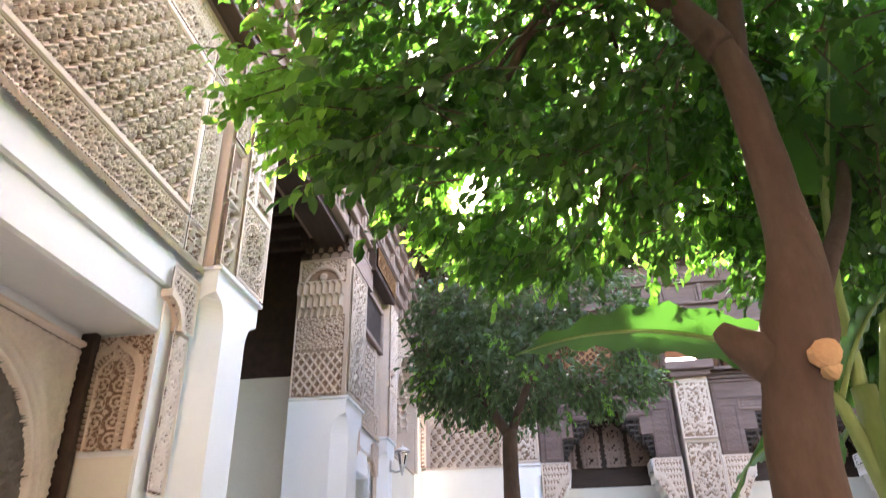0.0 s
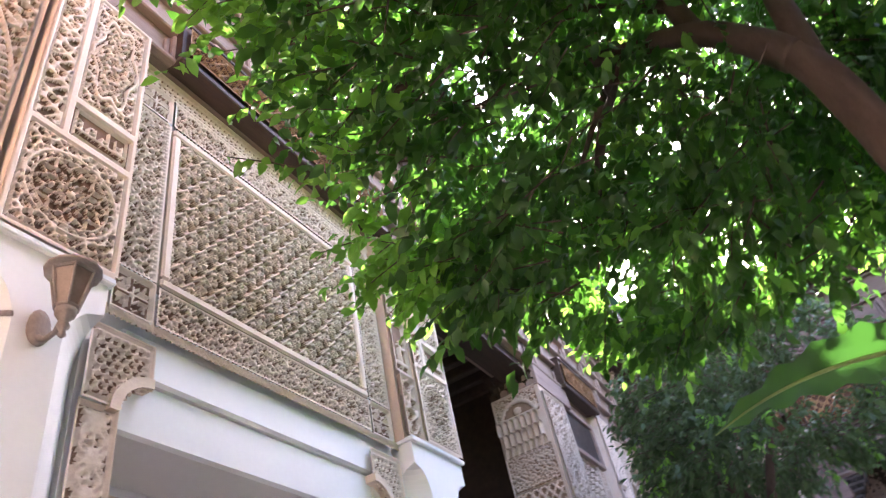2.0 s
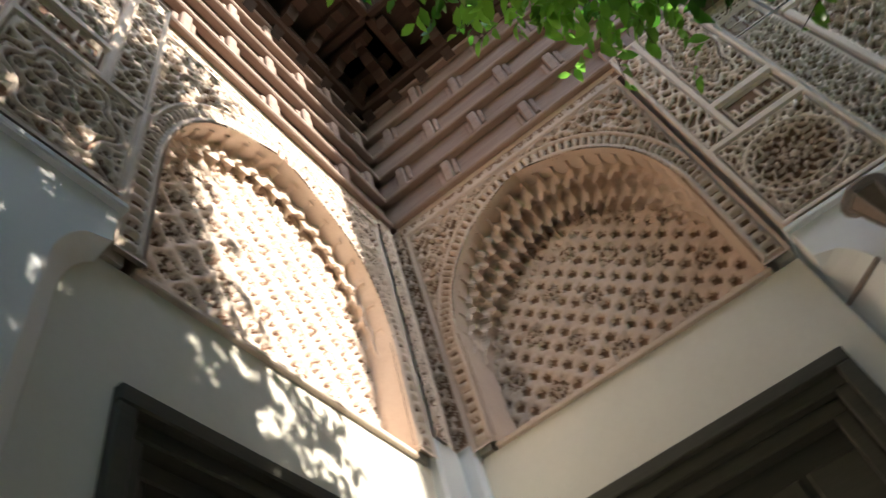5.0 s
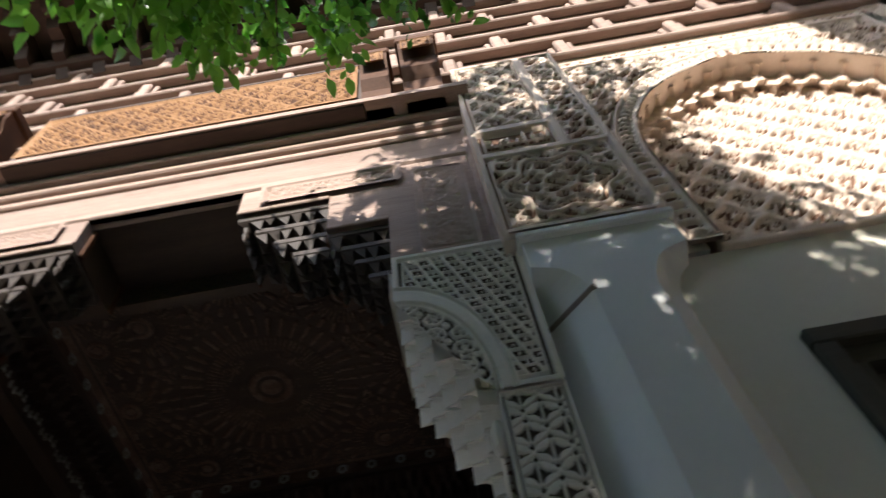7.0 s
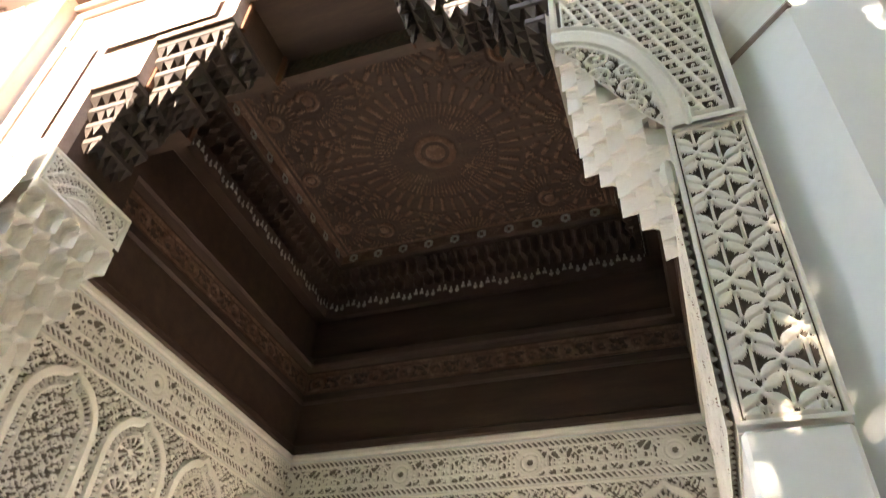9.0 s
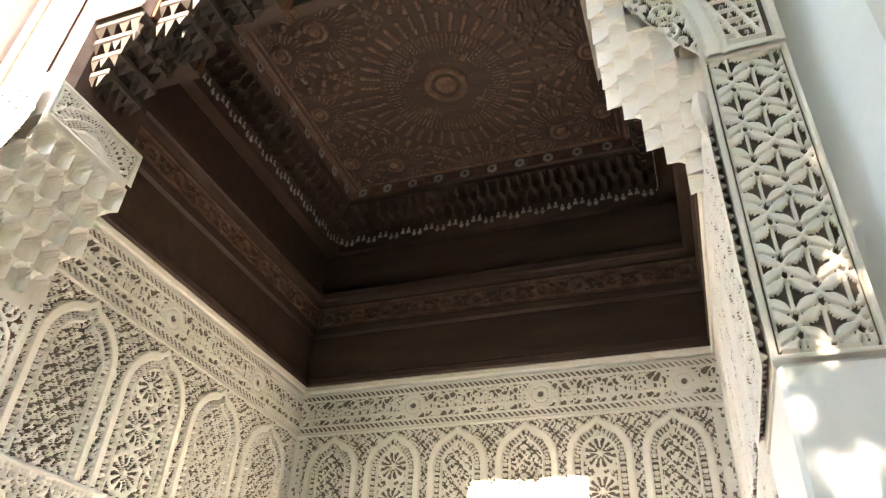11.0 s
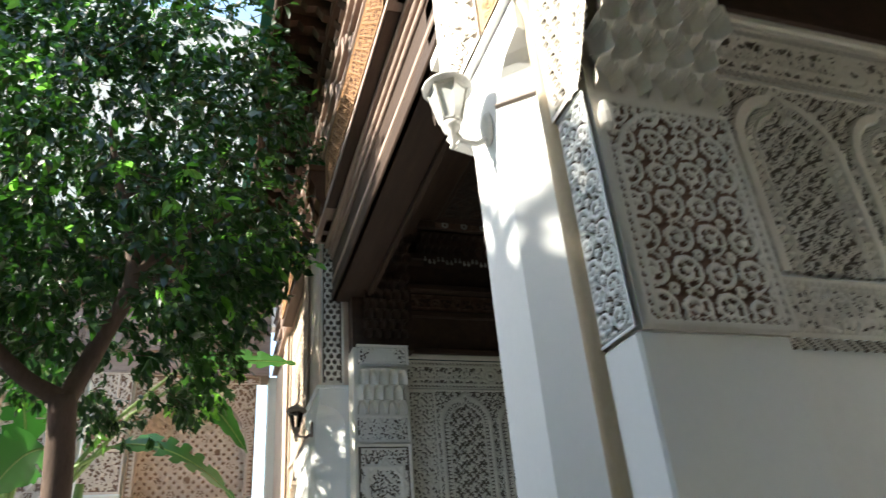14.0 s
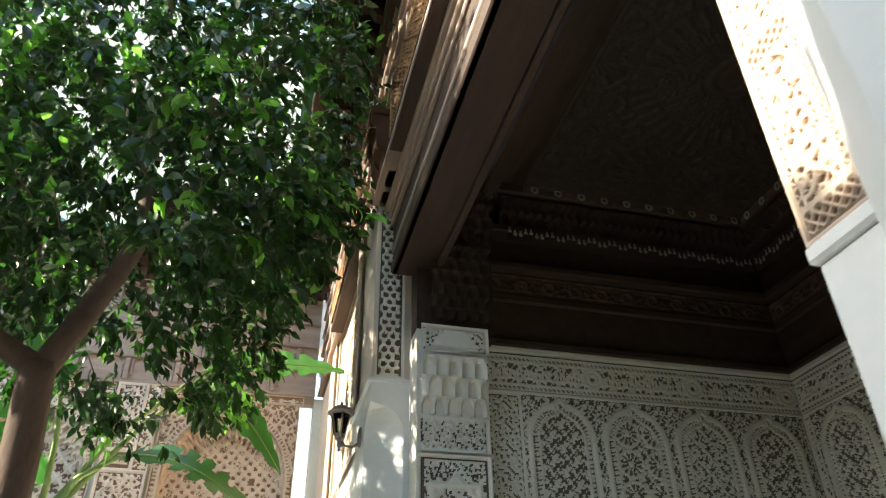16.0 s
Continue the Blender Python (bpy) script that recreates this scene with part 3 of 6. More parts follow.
def niche_bay(parent, a0, a1, shelf, back, mats, door=None, cells_rows=(22, 3), yb=0.5):
    """A blind arch with a muqarnas hood over a plain wall; a0, a1: the arch's frame, local."""
    w, mid = a1 - a0, (a0 + a1) / 2
    half, spring, rise = w / 2 - 0.16, shelf + 0.82, 1.18
    y0 = 0.08
    al = arch_line(half, spring, rise)
    outer = [(mid + x, z) for x, z in al]
    path = [(mid - half, shelf)] + outer + [(mid + half, shelf)]
    # spandrel with the arch cut out
    zt = TOP - 0.16

    def over(u, v):
        x = u - w / 2
        e = np.abs(x) / half
        top = spring + rise * np.power(np.clip(1 - e * e, 0, 1), 0.45) + 0.06 * rise * np.clip(1 - e * 3, 0, 1)
        return (np.abs(x) > half - 0.004) | (v + shelf > top - 0.006)

    def spandrel(u, v):
        x = u - w / 2
        r = np.hypot(x, np.maximum(v + shelf - spring, 0) * (half / rise)) - half
        ring = np.maximum(line(r - 0.03, 0.02), line(r - 0.14, 0.015))
        beads = line(r - 0.085, 0.035) * line(frac(np.arctan2(np.maximum(v + shelf - spring, 0), x) * 18 + v * 12 * (v + shelf < spring)) - 0.5, 0.3)
        rest = scroll(u, v, 0.14)
        return border(np.where(r < 0.165, np.maximum(ring, beads), rest), u, v, w, zt - shelf, 0.02)

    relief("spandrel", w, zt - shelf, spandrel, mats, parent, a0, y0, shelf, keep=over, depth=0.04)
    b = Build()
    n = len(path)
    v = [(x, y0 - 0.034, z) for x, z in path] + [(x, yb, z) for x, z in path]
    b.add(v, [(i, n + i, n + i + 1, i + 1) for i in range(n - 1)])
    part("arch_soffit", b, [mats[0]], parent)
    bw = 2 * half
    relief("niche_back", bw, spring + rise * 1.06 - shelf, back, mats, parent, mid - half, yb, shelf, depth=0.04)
    # muqarnas hood: rows of hollow cells that step inwards under the arch
    q = Build()
    (ncell, nrow), sub = cells_rows, 8
    na, nr = ncell * sub, nrow * sub
    grid = []
    for jr in range(nr + 1):
        vv = jr / sub
        row = min(int(vv), nrow - 1)
        fy = vv - row
        for ia in range(na + 1):
            uu = ia / sub + 0.5 * (row % 2)
            fx = uu - math.floor(uu) - 0.5
            dd = math.sqrt(max(0.0, 1 - (fx / 0.47) ** 2 - ((fy - 0.42) / 0.56) ** 2))
            a = math.pi * (1 - ia / na)
            ex, ez = math.cos(a), math.sin(a) ** 0.9 if 0 < ia < na else 0.0
            full = min(1.0, 1.25 * math.sin(a)) ** 0.7 if 0 < ia < na else 0.0
            s = 0.995 + full * (0.12 * dd - (0.14 if nrow > 2 else 0.125) * (row + 0.15 * fy + 0.85 * max(0, fy - 0.75) * 4))
            yy = y0 + 0.02 + (yb - y0 - 0.03) * (row + fy) / nrow + 0.05 * dd * full
            grid.append((mid + half * s * ex, yy, spring - 0.02 + rise * s * ez))
    q.add(grid, [(jr * (na + 1) + ia, jr * (na + 1) + ia + 1, (jr + 1) * (na + 1) + ia + 1, (jr + 1) * (na + 1) + ia) for jr in range(nr) for ia in range(na)])
    part("muqarnas_hood", q, [mats[0]], parent, "stalactite cells of carved stucco")
    # frieze between the frame and the wood
    relief("frieze", w + 0.12, TOP - zt, lambda u, v: border(bars(u, v - 0.02, 0.11, 9), u, v, w + 0.12, TOP - zt, 0.015), mats, parent, a0 - 0.06, y0 - 0.02, zt, depth=0.015)
    # plain wall below, with its door
    core(parent, "plaster", [(a0 - 0.2, a1 + 0.0, y0 + 0.02, 0.6, (door[2] if door else 0), shelf - 0.03)], CREAM)
    core(parent, "shelf", [(mid - half - 0.02, mid + half + 0.02, y0 - 0.012, yb, shelf - 0.03, shelf + 0.004)], mats[0], c=0.006)
    core(parent, "core", [(a0 - 0.2, a1, yb + 0.02, 0.8, shelf, TOP), (a0 - 0.2, a0 + 0.1, y0 + 0.02, yb + 0.02, shelf, TOP), (a1 - 0.1, a1, y0 + 0.02, yb + 0.02, shelf, TOP)], CREAM)
    if door:
        d0, d1, dz = door
        core(parent, "plaster", [(a0 - 0.2, d0, y0 + 0.02, 0.6, 0, dz), (d1, a1, y0 + 0.02, 0.6, 0, dz)], CREAM)
        fr = Build()
        for k, (g1, yy) in enumerate(((0.0, y0 - 0.02), (0.07, y0 + 0.03), (0.15, y0 + 0.1))):
            fr.box(d0 + g1, d1 - g1, yy, yy + 0.12, dz - g1 - 0.08, dz - g1, c=0.008)
            fr.box(d0 + g1, d0 + g1 + 0.08, yy, yy + 0.12, 0, dz - g1 - 0.08, c=0.008)
            fr.box(d1 - g1 - 0.08, d1 - g1, yy, yy + 0.12, 0, dz - g1 - 0.08, c=0.008)
        part("door_frame", fr, [OLIVE], parent, "dark olive moulded door frame")
        lf = Build().box(d0 + 0.0, d1 - 0.0, 0.3, 0.46, 0, dz)
        for k in range(4):
            for j in range(5):
                xx = d0 + 0.2 + (d1 - d0 - 0.4) * k / 4
                lf.box(xx + 0.02, xx + (d1 - d0 - 0.4) / 4 - 0.02, 0.27, 0.301, 0.1 + j * 0.6, 0.65 + j * 0.6, c=0.01)
        part("door", lf, [OLIVE], parent, "closed dark olive door with raised panels")


def upper(parent, a0, a1, z0=TOP, rows=5, y=0.02, gaps=()):
    """Cedar boards with stepped battens, then the eave with its brackets and the tiled roof edge."""
    wood = GALLERY if parent is wall_north else WOOD
    hh = (EAVE - 0.3 - z0) / rows
    b = Build().box(a0, a1, y + 0.05, y + 0.6, z0, EAVE + 0.3)
    part("boarding", b, [wood], parent, "weathered cedar boarding")
    for r in range(rows + 1):
        z = z0 + r * hh
        bt = Build().box(a0, a1, y - 0.035, y + 0.052, z, z + 0.05, c=0.012)
        bt.box(a0, a1, y + 0.01, y + 0.052, z + 0.049, z + 0.085, c=0.008)
        part("batten", bt, [wood], parent, "long moulded cedar batten")
    k = 0
    x = a0 + 0.3
    sb = Build().box(-0.045, 0.045, 0, 0.07, 0, hh - 0.08, c=0.014).box(-0.1, -0.055, 0.03, 0.07, 0, hh * 0.62, c=0.01).box(0.055, 0.1, 0.03, 0.07, hh * 0.2, hh - 0.08, c=0.01)
    me = sb.mesh("stile", [wood])
    for r in range(rows):
        n = int((a1 - a0) / 0.85)
        for i in range(n + 1):
            x = a0 + 0.25 + 0.85 * i + (0.42 if r % 2 else 0)
            if x < a1 - 0.12:
                part("stile", me, None, parent, m=Matrix.Translation((x, y - 0.018, z0 + r * hh + 0.065)))
    # eave
    ev = Build().box(a0, a1, -0.75, y + 0.1, EAVE + 0.12, EAVE + 0.2).box(a0, a1, -0.8, -0.7, EAVE + 0.02, EAVE + 0.3, c=0.02).box(a0, a1, -0.12, y + 0.1, EAVE - 0.24, EAVE - 0.06, c=0.03)
    part("eave", ev, [DARKWOOD], parent, "projecting cedar eave")
    prof = [(0, 0.14), (-0.66, 0.14), (-0.68, 0.04), (-0.6, -0.02), (-0.5, 0.02), (-0.42, -0.08), (-0.3, -0.06), (-0.22, -0.2), (-0.1, -0.22), (0, -0.34)]
    br = Build()
    n = len(prof)
    br.add([(-0.06, p, q) for p, q in prof] + [(0.06, p, q) for p, q in prof], [tuple(range(n)), tuple(range(2 * n - 1, n - 1, -1))] + [(i, n + i, n + (i + 1) % n, (i + 1) % n) for i in range(n)])
    me = br.mesh("eave_bracket", [DARKWOOD])
    for i in range(int((a1 - a0) / 0.36)):
        part("eave_bracket", me, None, parent, m=Matrix.Translation((a0 + 0.2 + 0.36 * i, y, EAVE)))
    rf = Build()
    for i in range(int((a1 - a0) / 0.16)):
        xx = a0 + 0.08 + 0.16 * i
        ring = [(0.075 * math.cos(math.pi * j / 6), 0.075 * math.sin(math.pi * j / 6)) for j in range(7)]
        rf.add([(xx + p, -0.95, EAVE + 0.3 + q) for p, q in ring] + [(xx + p, 2.2, EAVE + 1.5 + q) for p, q in ring], [(j, j + 1, 8 + j, 7 + j) for j in range(6)] + [tuple(range(7))])
    rf.add([(a0, -0.95, EAVE + 0.3), (a1, -0.95, EAVE + 0.3), (a1, 2.2, EAVE + 1.5), (a0, 2.2, EAVE + 1.5)], [(0, 1, 2, 3)])
    tagged(part("roof_tiles", rf, [TILE], parent, "green glazed roof tiles"), kind="stuff")


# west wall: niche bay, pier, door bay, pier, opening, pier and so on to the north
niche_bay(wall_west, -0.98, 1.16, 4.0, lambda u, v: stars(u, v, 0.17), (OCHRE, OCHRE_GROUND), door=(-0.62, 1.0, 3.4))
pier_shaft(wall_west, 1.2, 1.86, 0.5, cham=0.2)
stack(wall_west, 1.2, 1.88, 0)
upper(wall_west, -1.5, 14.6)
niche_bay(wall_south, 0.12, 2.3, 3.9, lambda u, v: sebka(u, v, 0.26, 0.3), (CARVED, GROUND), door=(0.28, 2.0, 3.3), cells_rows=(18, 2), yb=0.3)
pier_shaft(wall_south, -0.55, 0.1, 0.5, cham=0.2)
stack(wall_south, -0.62, 0.1, 1)
upper(wall_south, -17, 2.95)


# ---- more of the walls ----
def door_bay(parent, a0, a1, mats=(CARVED, GROUND), depth=0.75, reveal=True):
    """White stepped lintel over a deep doorway, with a large framed arabesque panel above."""
    y, w = 0.17, a1 - a0
    o0, o1 = a0 + 0.24, a1 - 0.36
    core(parent, "core", [(a0, a1, y + 0.03, 0.7, 4.0, TOP), (a0, o0, y + 0.02, depth, 0, 4.0), (o1, a1, y + 0.02, depth, 0, 4.0)], WHITE)
    core(parent, "lintel", [(o0 - 0.02, o1 + 0.02, y + 0.0, depth, 3.72, 4.0), (o0 - 0.02, o1 + 0.02, y + 0.035, depth, 3.38, 3.725)], WHITE, "white painted stepped lintel with flaking paint", 0.02)
    for x, flip in ((a0, 1), (o1 + 0.1, -1)):
        relief("jamb_strip", 0.24, 1.2, lambda u, v: border(petals(u - 0.02, v, 0.2), u, v, 0.24, 1.2, 0.018), mats, parent, x, y - 0.0, 2.26, depth=0.022)
        relief("capital", 0.42, 0.46, lambda u, v: border(honeycomb(u, v, 0.055), u, v, 0.42, 0.46, 0.022), mats, parent, x - (0 if flip > 0 else 0.16), y - 0.015, 3.46, depth=0.025,
               keep=lambda u, v, f=flip: (np.hypot((u if f > 0 else 0.42 - u) - 0.44, v + 0.04) > 0.2))
        s = Build()
        cx = x + 0.42 if flip > 0 else x - 0.16
        pts = [(cx - flip * 0.2 * math.cos(math.pi / 2 * k / 8), 3.44 + 0.2 * math.sin(math.pi / 2 * k / 8)) for k in range(9)]
        out = [(cx - flip * 0.26 * math.cos(math.pi / 2 * k / 8), 3.44 + 0.26 * math.sin(math.pi / 2 * k / 8)) for k in range(9)]
        s.strip(pts, out, y - 0.06, y + 0.2)
        part("scroll_moulding", s, [mats[0]], parent)
    z = 4.0
    relief("rope_moulding", w, 0.06, rope, mats, parent, a0, y - 0.03, z, depth=0.02)
    wi, zi, zt = w - 0.76, 4.36, 5.86
    x0 = a0 + 0.4
    relief("frieze", wi, 0.28, lambda u, v: border(scroll(u, v, 0.075), u, v, wi, 0.28, 0.02, rope), mats, parent, x0, y - 0.01, z + 0.07, res=0.01)
    relief("frieze", wi, 0.3, lambda u, v: border(scroll(u, v, 0.075), u, v, wi, 0.3, 0.02, rope), mats, parent, x0, y - 0.01, zt + 0.03, res=0.01)
    for x in (a0 + 0.08, x0 + wi + 0.02):
        relief("corner_square", 0.3, 0.3, lambda u, v: border(meander(u, v, 0.15), u, v, 0.3, 0.3, 0.018), mats, parent, x, y - 0.01, z + 0.06)
        relief("corner_square", 0.3, 0.3, lambda u, v: border(meander(u, v, 0.15), u, v, 0.3, 0.3, 0.018), mats, parent, x, y - 0.01, zt + 0.03)
        relief("carved_strip", 0.3, zt - zi, lambda u, v: border(scroll(u, v, 0.085), u, v, 0.3, zt - zi, 0.02, rope), mats, parent, x, y - 0.01, zi + 0.01, res=0.01)
    fr = Build()
    for q in ((x0, x0 + wi, zi, zi + 0.07), (x0, x0 + wi, zt - 0.07, zt), (x0, x0 + 0.07, zi + 0.07, zt - 0.07), (x0 + wi - 0.07, x0 + wi, zi + 0.07, zt - 0.07)):
        fr.box(q[0], q[1], y - 0.06, y + 0.04, q[2], q[3], c=0.015)
    part("panel_frame", fr, [mats[0]], parent, "stepped frame of the arabesque panel")
    relief("arabesque_panel", wi - 0.14, zt - zi - 0.14, lambda u, v: ogee(u, v), mats, parent, x0 + 0.07, y + 0.012, zi + 0.07, depth=0.055, res=0.009)
    relief("frieze", w, TOP - zt - 0.34, lambda u, v: border(dots(u, v, 0.05), u, v, w, TOP - zt - 0.34, 0.018), mats, parent, a0, y, zt + 0.33)
    grille(parent, a0 + 0.25, a1 + 0.1, TOP + 0.08, 0.42, -0.12)
    # the recess behind: side panels with blind arches, back with an arched door
    core(parent, "recess_back", [(o0, o1, depth, depth + 0.2, 0, 3.4)], WHITE)
    if reveal:
        dw = 0.52
        for x, m in ((o1, Matrix.Rotation(radians(-90), 4, "Z")), (o0, Matrix.Rotation(radians(90), 4, "Z"))):
            px = Matrix.Translation((x - 0.004, y + 0.05 + dw, 0)) @ m if x == o1 else Matrix.Translation((x + 0.004, y + 0.05, 0)) @ m
            relief("arch_panel", dw, 0.82, lambda u, v: blind_arch(u, v, dw, 0.82, vine, 0.13), (OCHRE, OCHRE_GROUND), parent, 0, 0, 2.54, res=0.007, m=px, label="arched carved stucco panel")
        core(parent, "plaster", [(o1 - 0.004, o1 + 0.01, y + 0.05, depth, 0, 2.5)], CREAM)
        wd = o1 - o0
        relief("arched_doorway", wd - 0.1, 2.9, lambda u, v: doorway(u, v, wd - 0.1, 2.9), (CARVED, PALE_GROUND), parent, o0 + 0.05, depth - 0.01, 0.4, depth=0.05, label="arched doorway with dark grille")
        core(parent, "door_post", [(o1 - 0.09, o1 - 0.02, depth - 0.12, depth, 0, 3.38), (o0 + 0.02, o0 + 0.09, depth - 0.12, depth, 0, 3.38)], DARKWOOD, c=0.01)


def blind_arch(u, v, w, H, fill=arabesque, s=0.12):
    """A blind arch: plain raised band with a finial, beaded ring, pattern inside, small pattern in the spandrels."""
    c, r0 = w / 2, w * 0.5 - 0.035
    sp = H - r0 * 1.12 - 0.05
    x = u - c
    d = np.where(v > sp, np.hypot(x, (v - sp) / 1.08), np.abs(x)) - r0
    d = d - 0.045 * np.clip(1 - np.abs(x) / 0.05, 0, 1) * (v > sp)
    h = np.where(d > 0, 0.7 * filigree(u, v, 0.1), 0.0)
    band = (d <= 0.0) & (d > -0.055)
    along = np.where(v > sp, np.arctan2(v - sp, x) * r0, v + 0.0)
    bead = np.where((d < -0.062) & (d > -0.1), np.clip(np.cos(2 * np.pi * along / 0.042) * 2 + 0.6, 0, 1), 0)
    rim = line(d + 0.112, 0.009)
    h = np.where(band, 1.0, np.maximum(h, np.maximum(bead, rim)))
    inside = d < -0.124
    return np.where(inside, 0.7 * fill(u, v, s), h)


def doorway(u, v, w, H):
    c, r = w / 2, w * 0.37
    sp = H - r - 0.3
    x = u - c
    d = np.where(v > sp, np.hypot(x, v - sp), np.abs(x)) - r
    h = 0.55 + 0.25 * scroll(u, v, 0.09)
    for d0, d1, hh in ((0.0, 0.05, 1.0), (0.05, 0.08, 0.45), (0.08, 0.13, 0.9), (0.13, 0.155, 0.45), (0.155, 0.2, 0.8)):
        h = np.where((d >= d0) & (d < d1), hh, h)
    return border(np.where(d < 0, 0.35 * sebka(u, v, 0.2, 0.24), h), u, v, w, H, 0.03)


def grille(parent, a0, a1, z, H, y0):
    """A honey-coloured lattice board between carved cedar consoles, dark space below it."""
    w = a1 - a0
    core(parent, "shelf_board", [(a0, a1, y0 + 0.03, 0.1, z - 0.09, z - 0.02), (a0, a1, y0 + 0.03, 0.1, z + H, z + H + 0.05)], DARKWOOD, c=0.012)
    core(parent, "lattice_back", [(a0, a1, y0 + 0.05, 0.1, z - 0.02, z + H)], DARKWOOD)

    def net(u, v):
        s = 0.17
        a, b = frac((u + v) / s), frac((u - v) / s)
        n = np.maximum(line(a - 0.5, 0.065), line(b - 0.5, 0.065))
        x, y = frac((u + v) / s + 0.5) - 0.5, frac((u - v) / s + 0.5) - 0.5
        return np.maximum(n, line(np.hypot(x, y) - 0.24, 0.04))
    relief("lattice", w - 0.1, H - 0.06, lambda u, v: border(net(u, v), u, v, w - 0.1, H - 0.06, 0.02), (HONEY, BROWNBOARD), parent, a0 + 0.05, y0 + 0.05, z + 0.01, depth=0.03)


def console(parent, x, z, H, y0, w=0.3):
    prof = [(0.12, 0), (y0 * 0.2, 0.0), (y0 * 0.45, H * 0.12), (y0 * 0.5, H * 0.3), (y0 * 0.85, H * 0.42), (y0 * 0.9, H * 0.6), (y0 * 1.15, H * 0.72), (y0 * 1.2, H), (0.12, H)]
    n = len(prof)
    b = Build().add([(x - w / 2, p, z + q) for p, q in prof] + [(x + w / 2, p, z + q) for p, q in prof], [tuple(range(n))[::-1], tuple(range(n, 2 * n))] + [(i, (i + 1) % n, n + (i + 1) % n, n + i) for i in range(n)])
    b.box(x - w / 2 - 0.02, x + w / 2 + 0.02, y0 * 1.25, 0.1, z + H * 0.88, z + H, c=0.012)
    part("console", b, [BROWNBOARD], parent, "carved cedar console")
    relief("console_face", w - 0.04, H * 0.26, lambda u, v: border(lobed(u - w / 2 + 0.02, v - H * 0.13, w * 0.42, H * 0.12), u, v, w - 0.04, H * 0.26, 0.012), (HONEY, BROWNBOARD), parent, x - w / 2 + 0.02, y0 * 1.2, z + H * 0.6, depth=0.015)


def cells(b, x0, x1, z0, z1, y0, y1, nx, nz, deep=None, slot=0, sub=7):
    """A sheet of hollow cells in staggered rows, each row standing further out (towards -y) to the top."""
    deep = deep or 0.9 * abs(y1 - y0) / nz + 0.25 * (x1 - x0) / nx
    na, nr = nx * sub, nz * sub
    v = []
    for jr in range(nr + 1):
        vv = jr / sub
        row = min(int(vv), nz - 1)
        fy = vv - row
        for ia in range(na + 1):
            uu = ia / sub + 0.5 * (row % 2)
            fx = uu - math.floor(uu) - 0.5
            hw = 0.46 * math.sqrt(max(0.0, 1 - max(0.0, (fy - 0.2) / 0.68) ** 2))
            dd = math.sqrt(1 - (fx / hw) ** 2) if abs(fx) < hw else 0.0
            base = y0 + (y1 - y0) * (row + 1) / nz
            hang = 0.16 * (2 * abs(fx)) ** 3 * max(0.0, 1 - 2.2 * fy) if jr else 0.0
            v.append((x0 + (x1 - x0) * ia / na, base + deep * dd, z0 + (z1 - z0) * (vv - hang) / nz))
    b.add(v, [(jr * (na + 1) + ia, jr * (na + 1) + ia + 1, (jr + 1) * (na + 1) + ia + 1, (jr + 1) * (na + 1) + ia) for jr in range(nr) for ia in range(na)], slot)


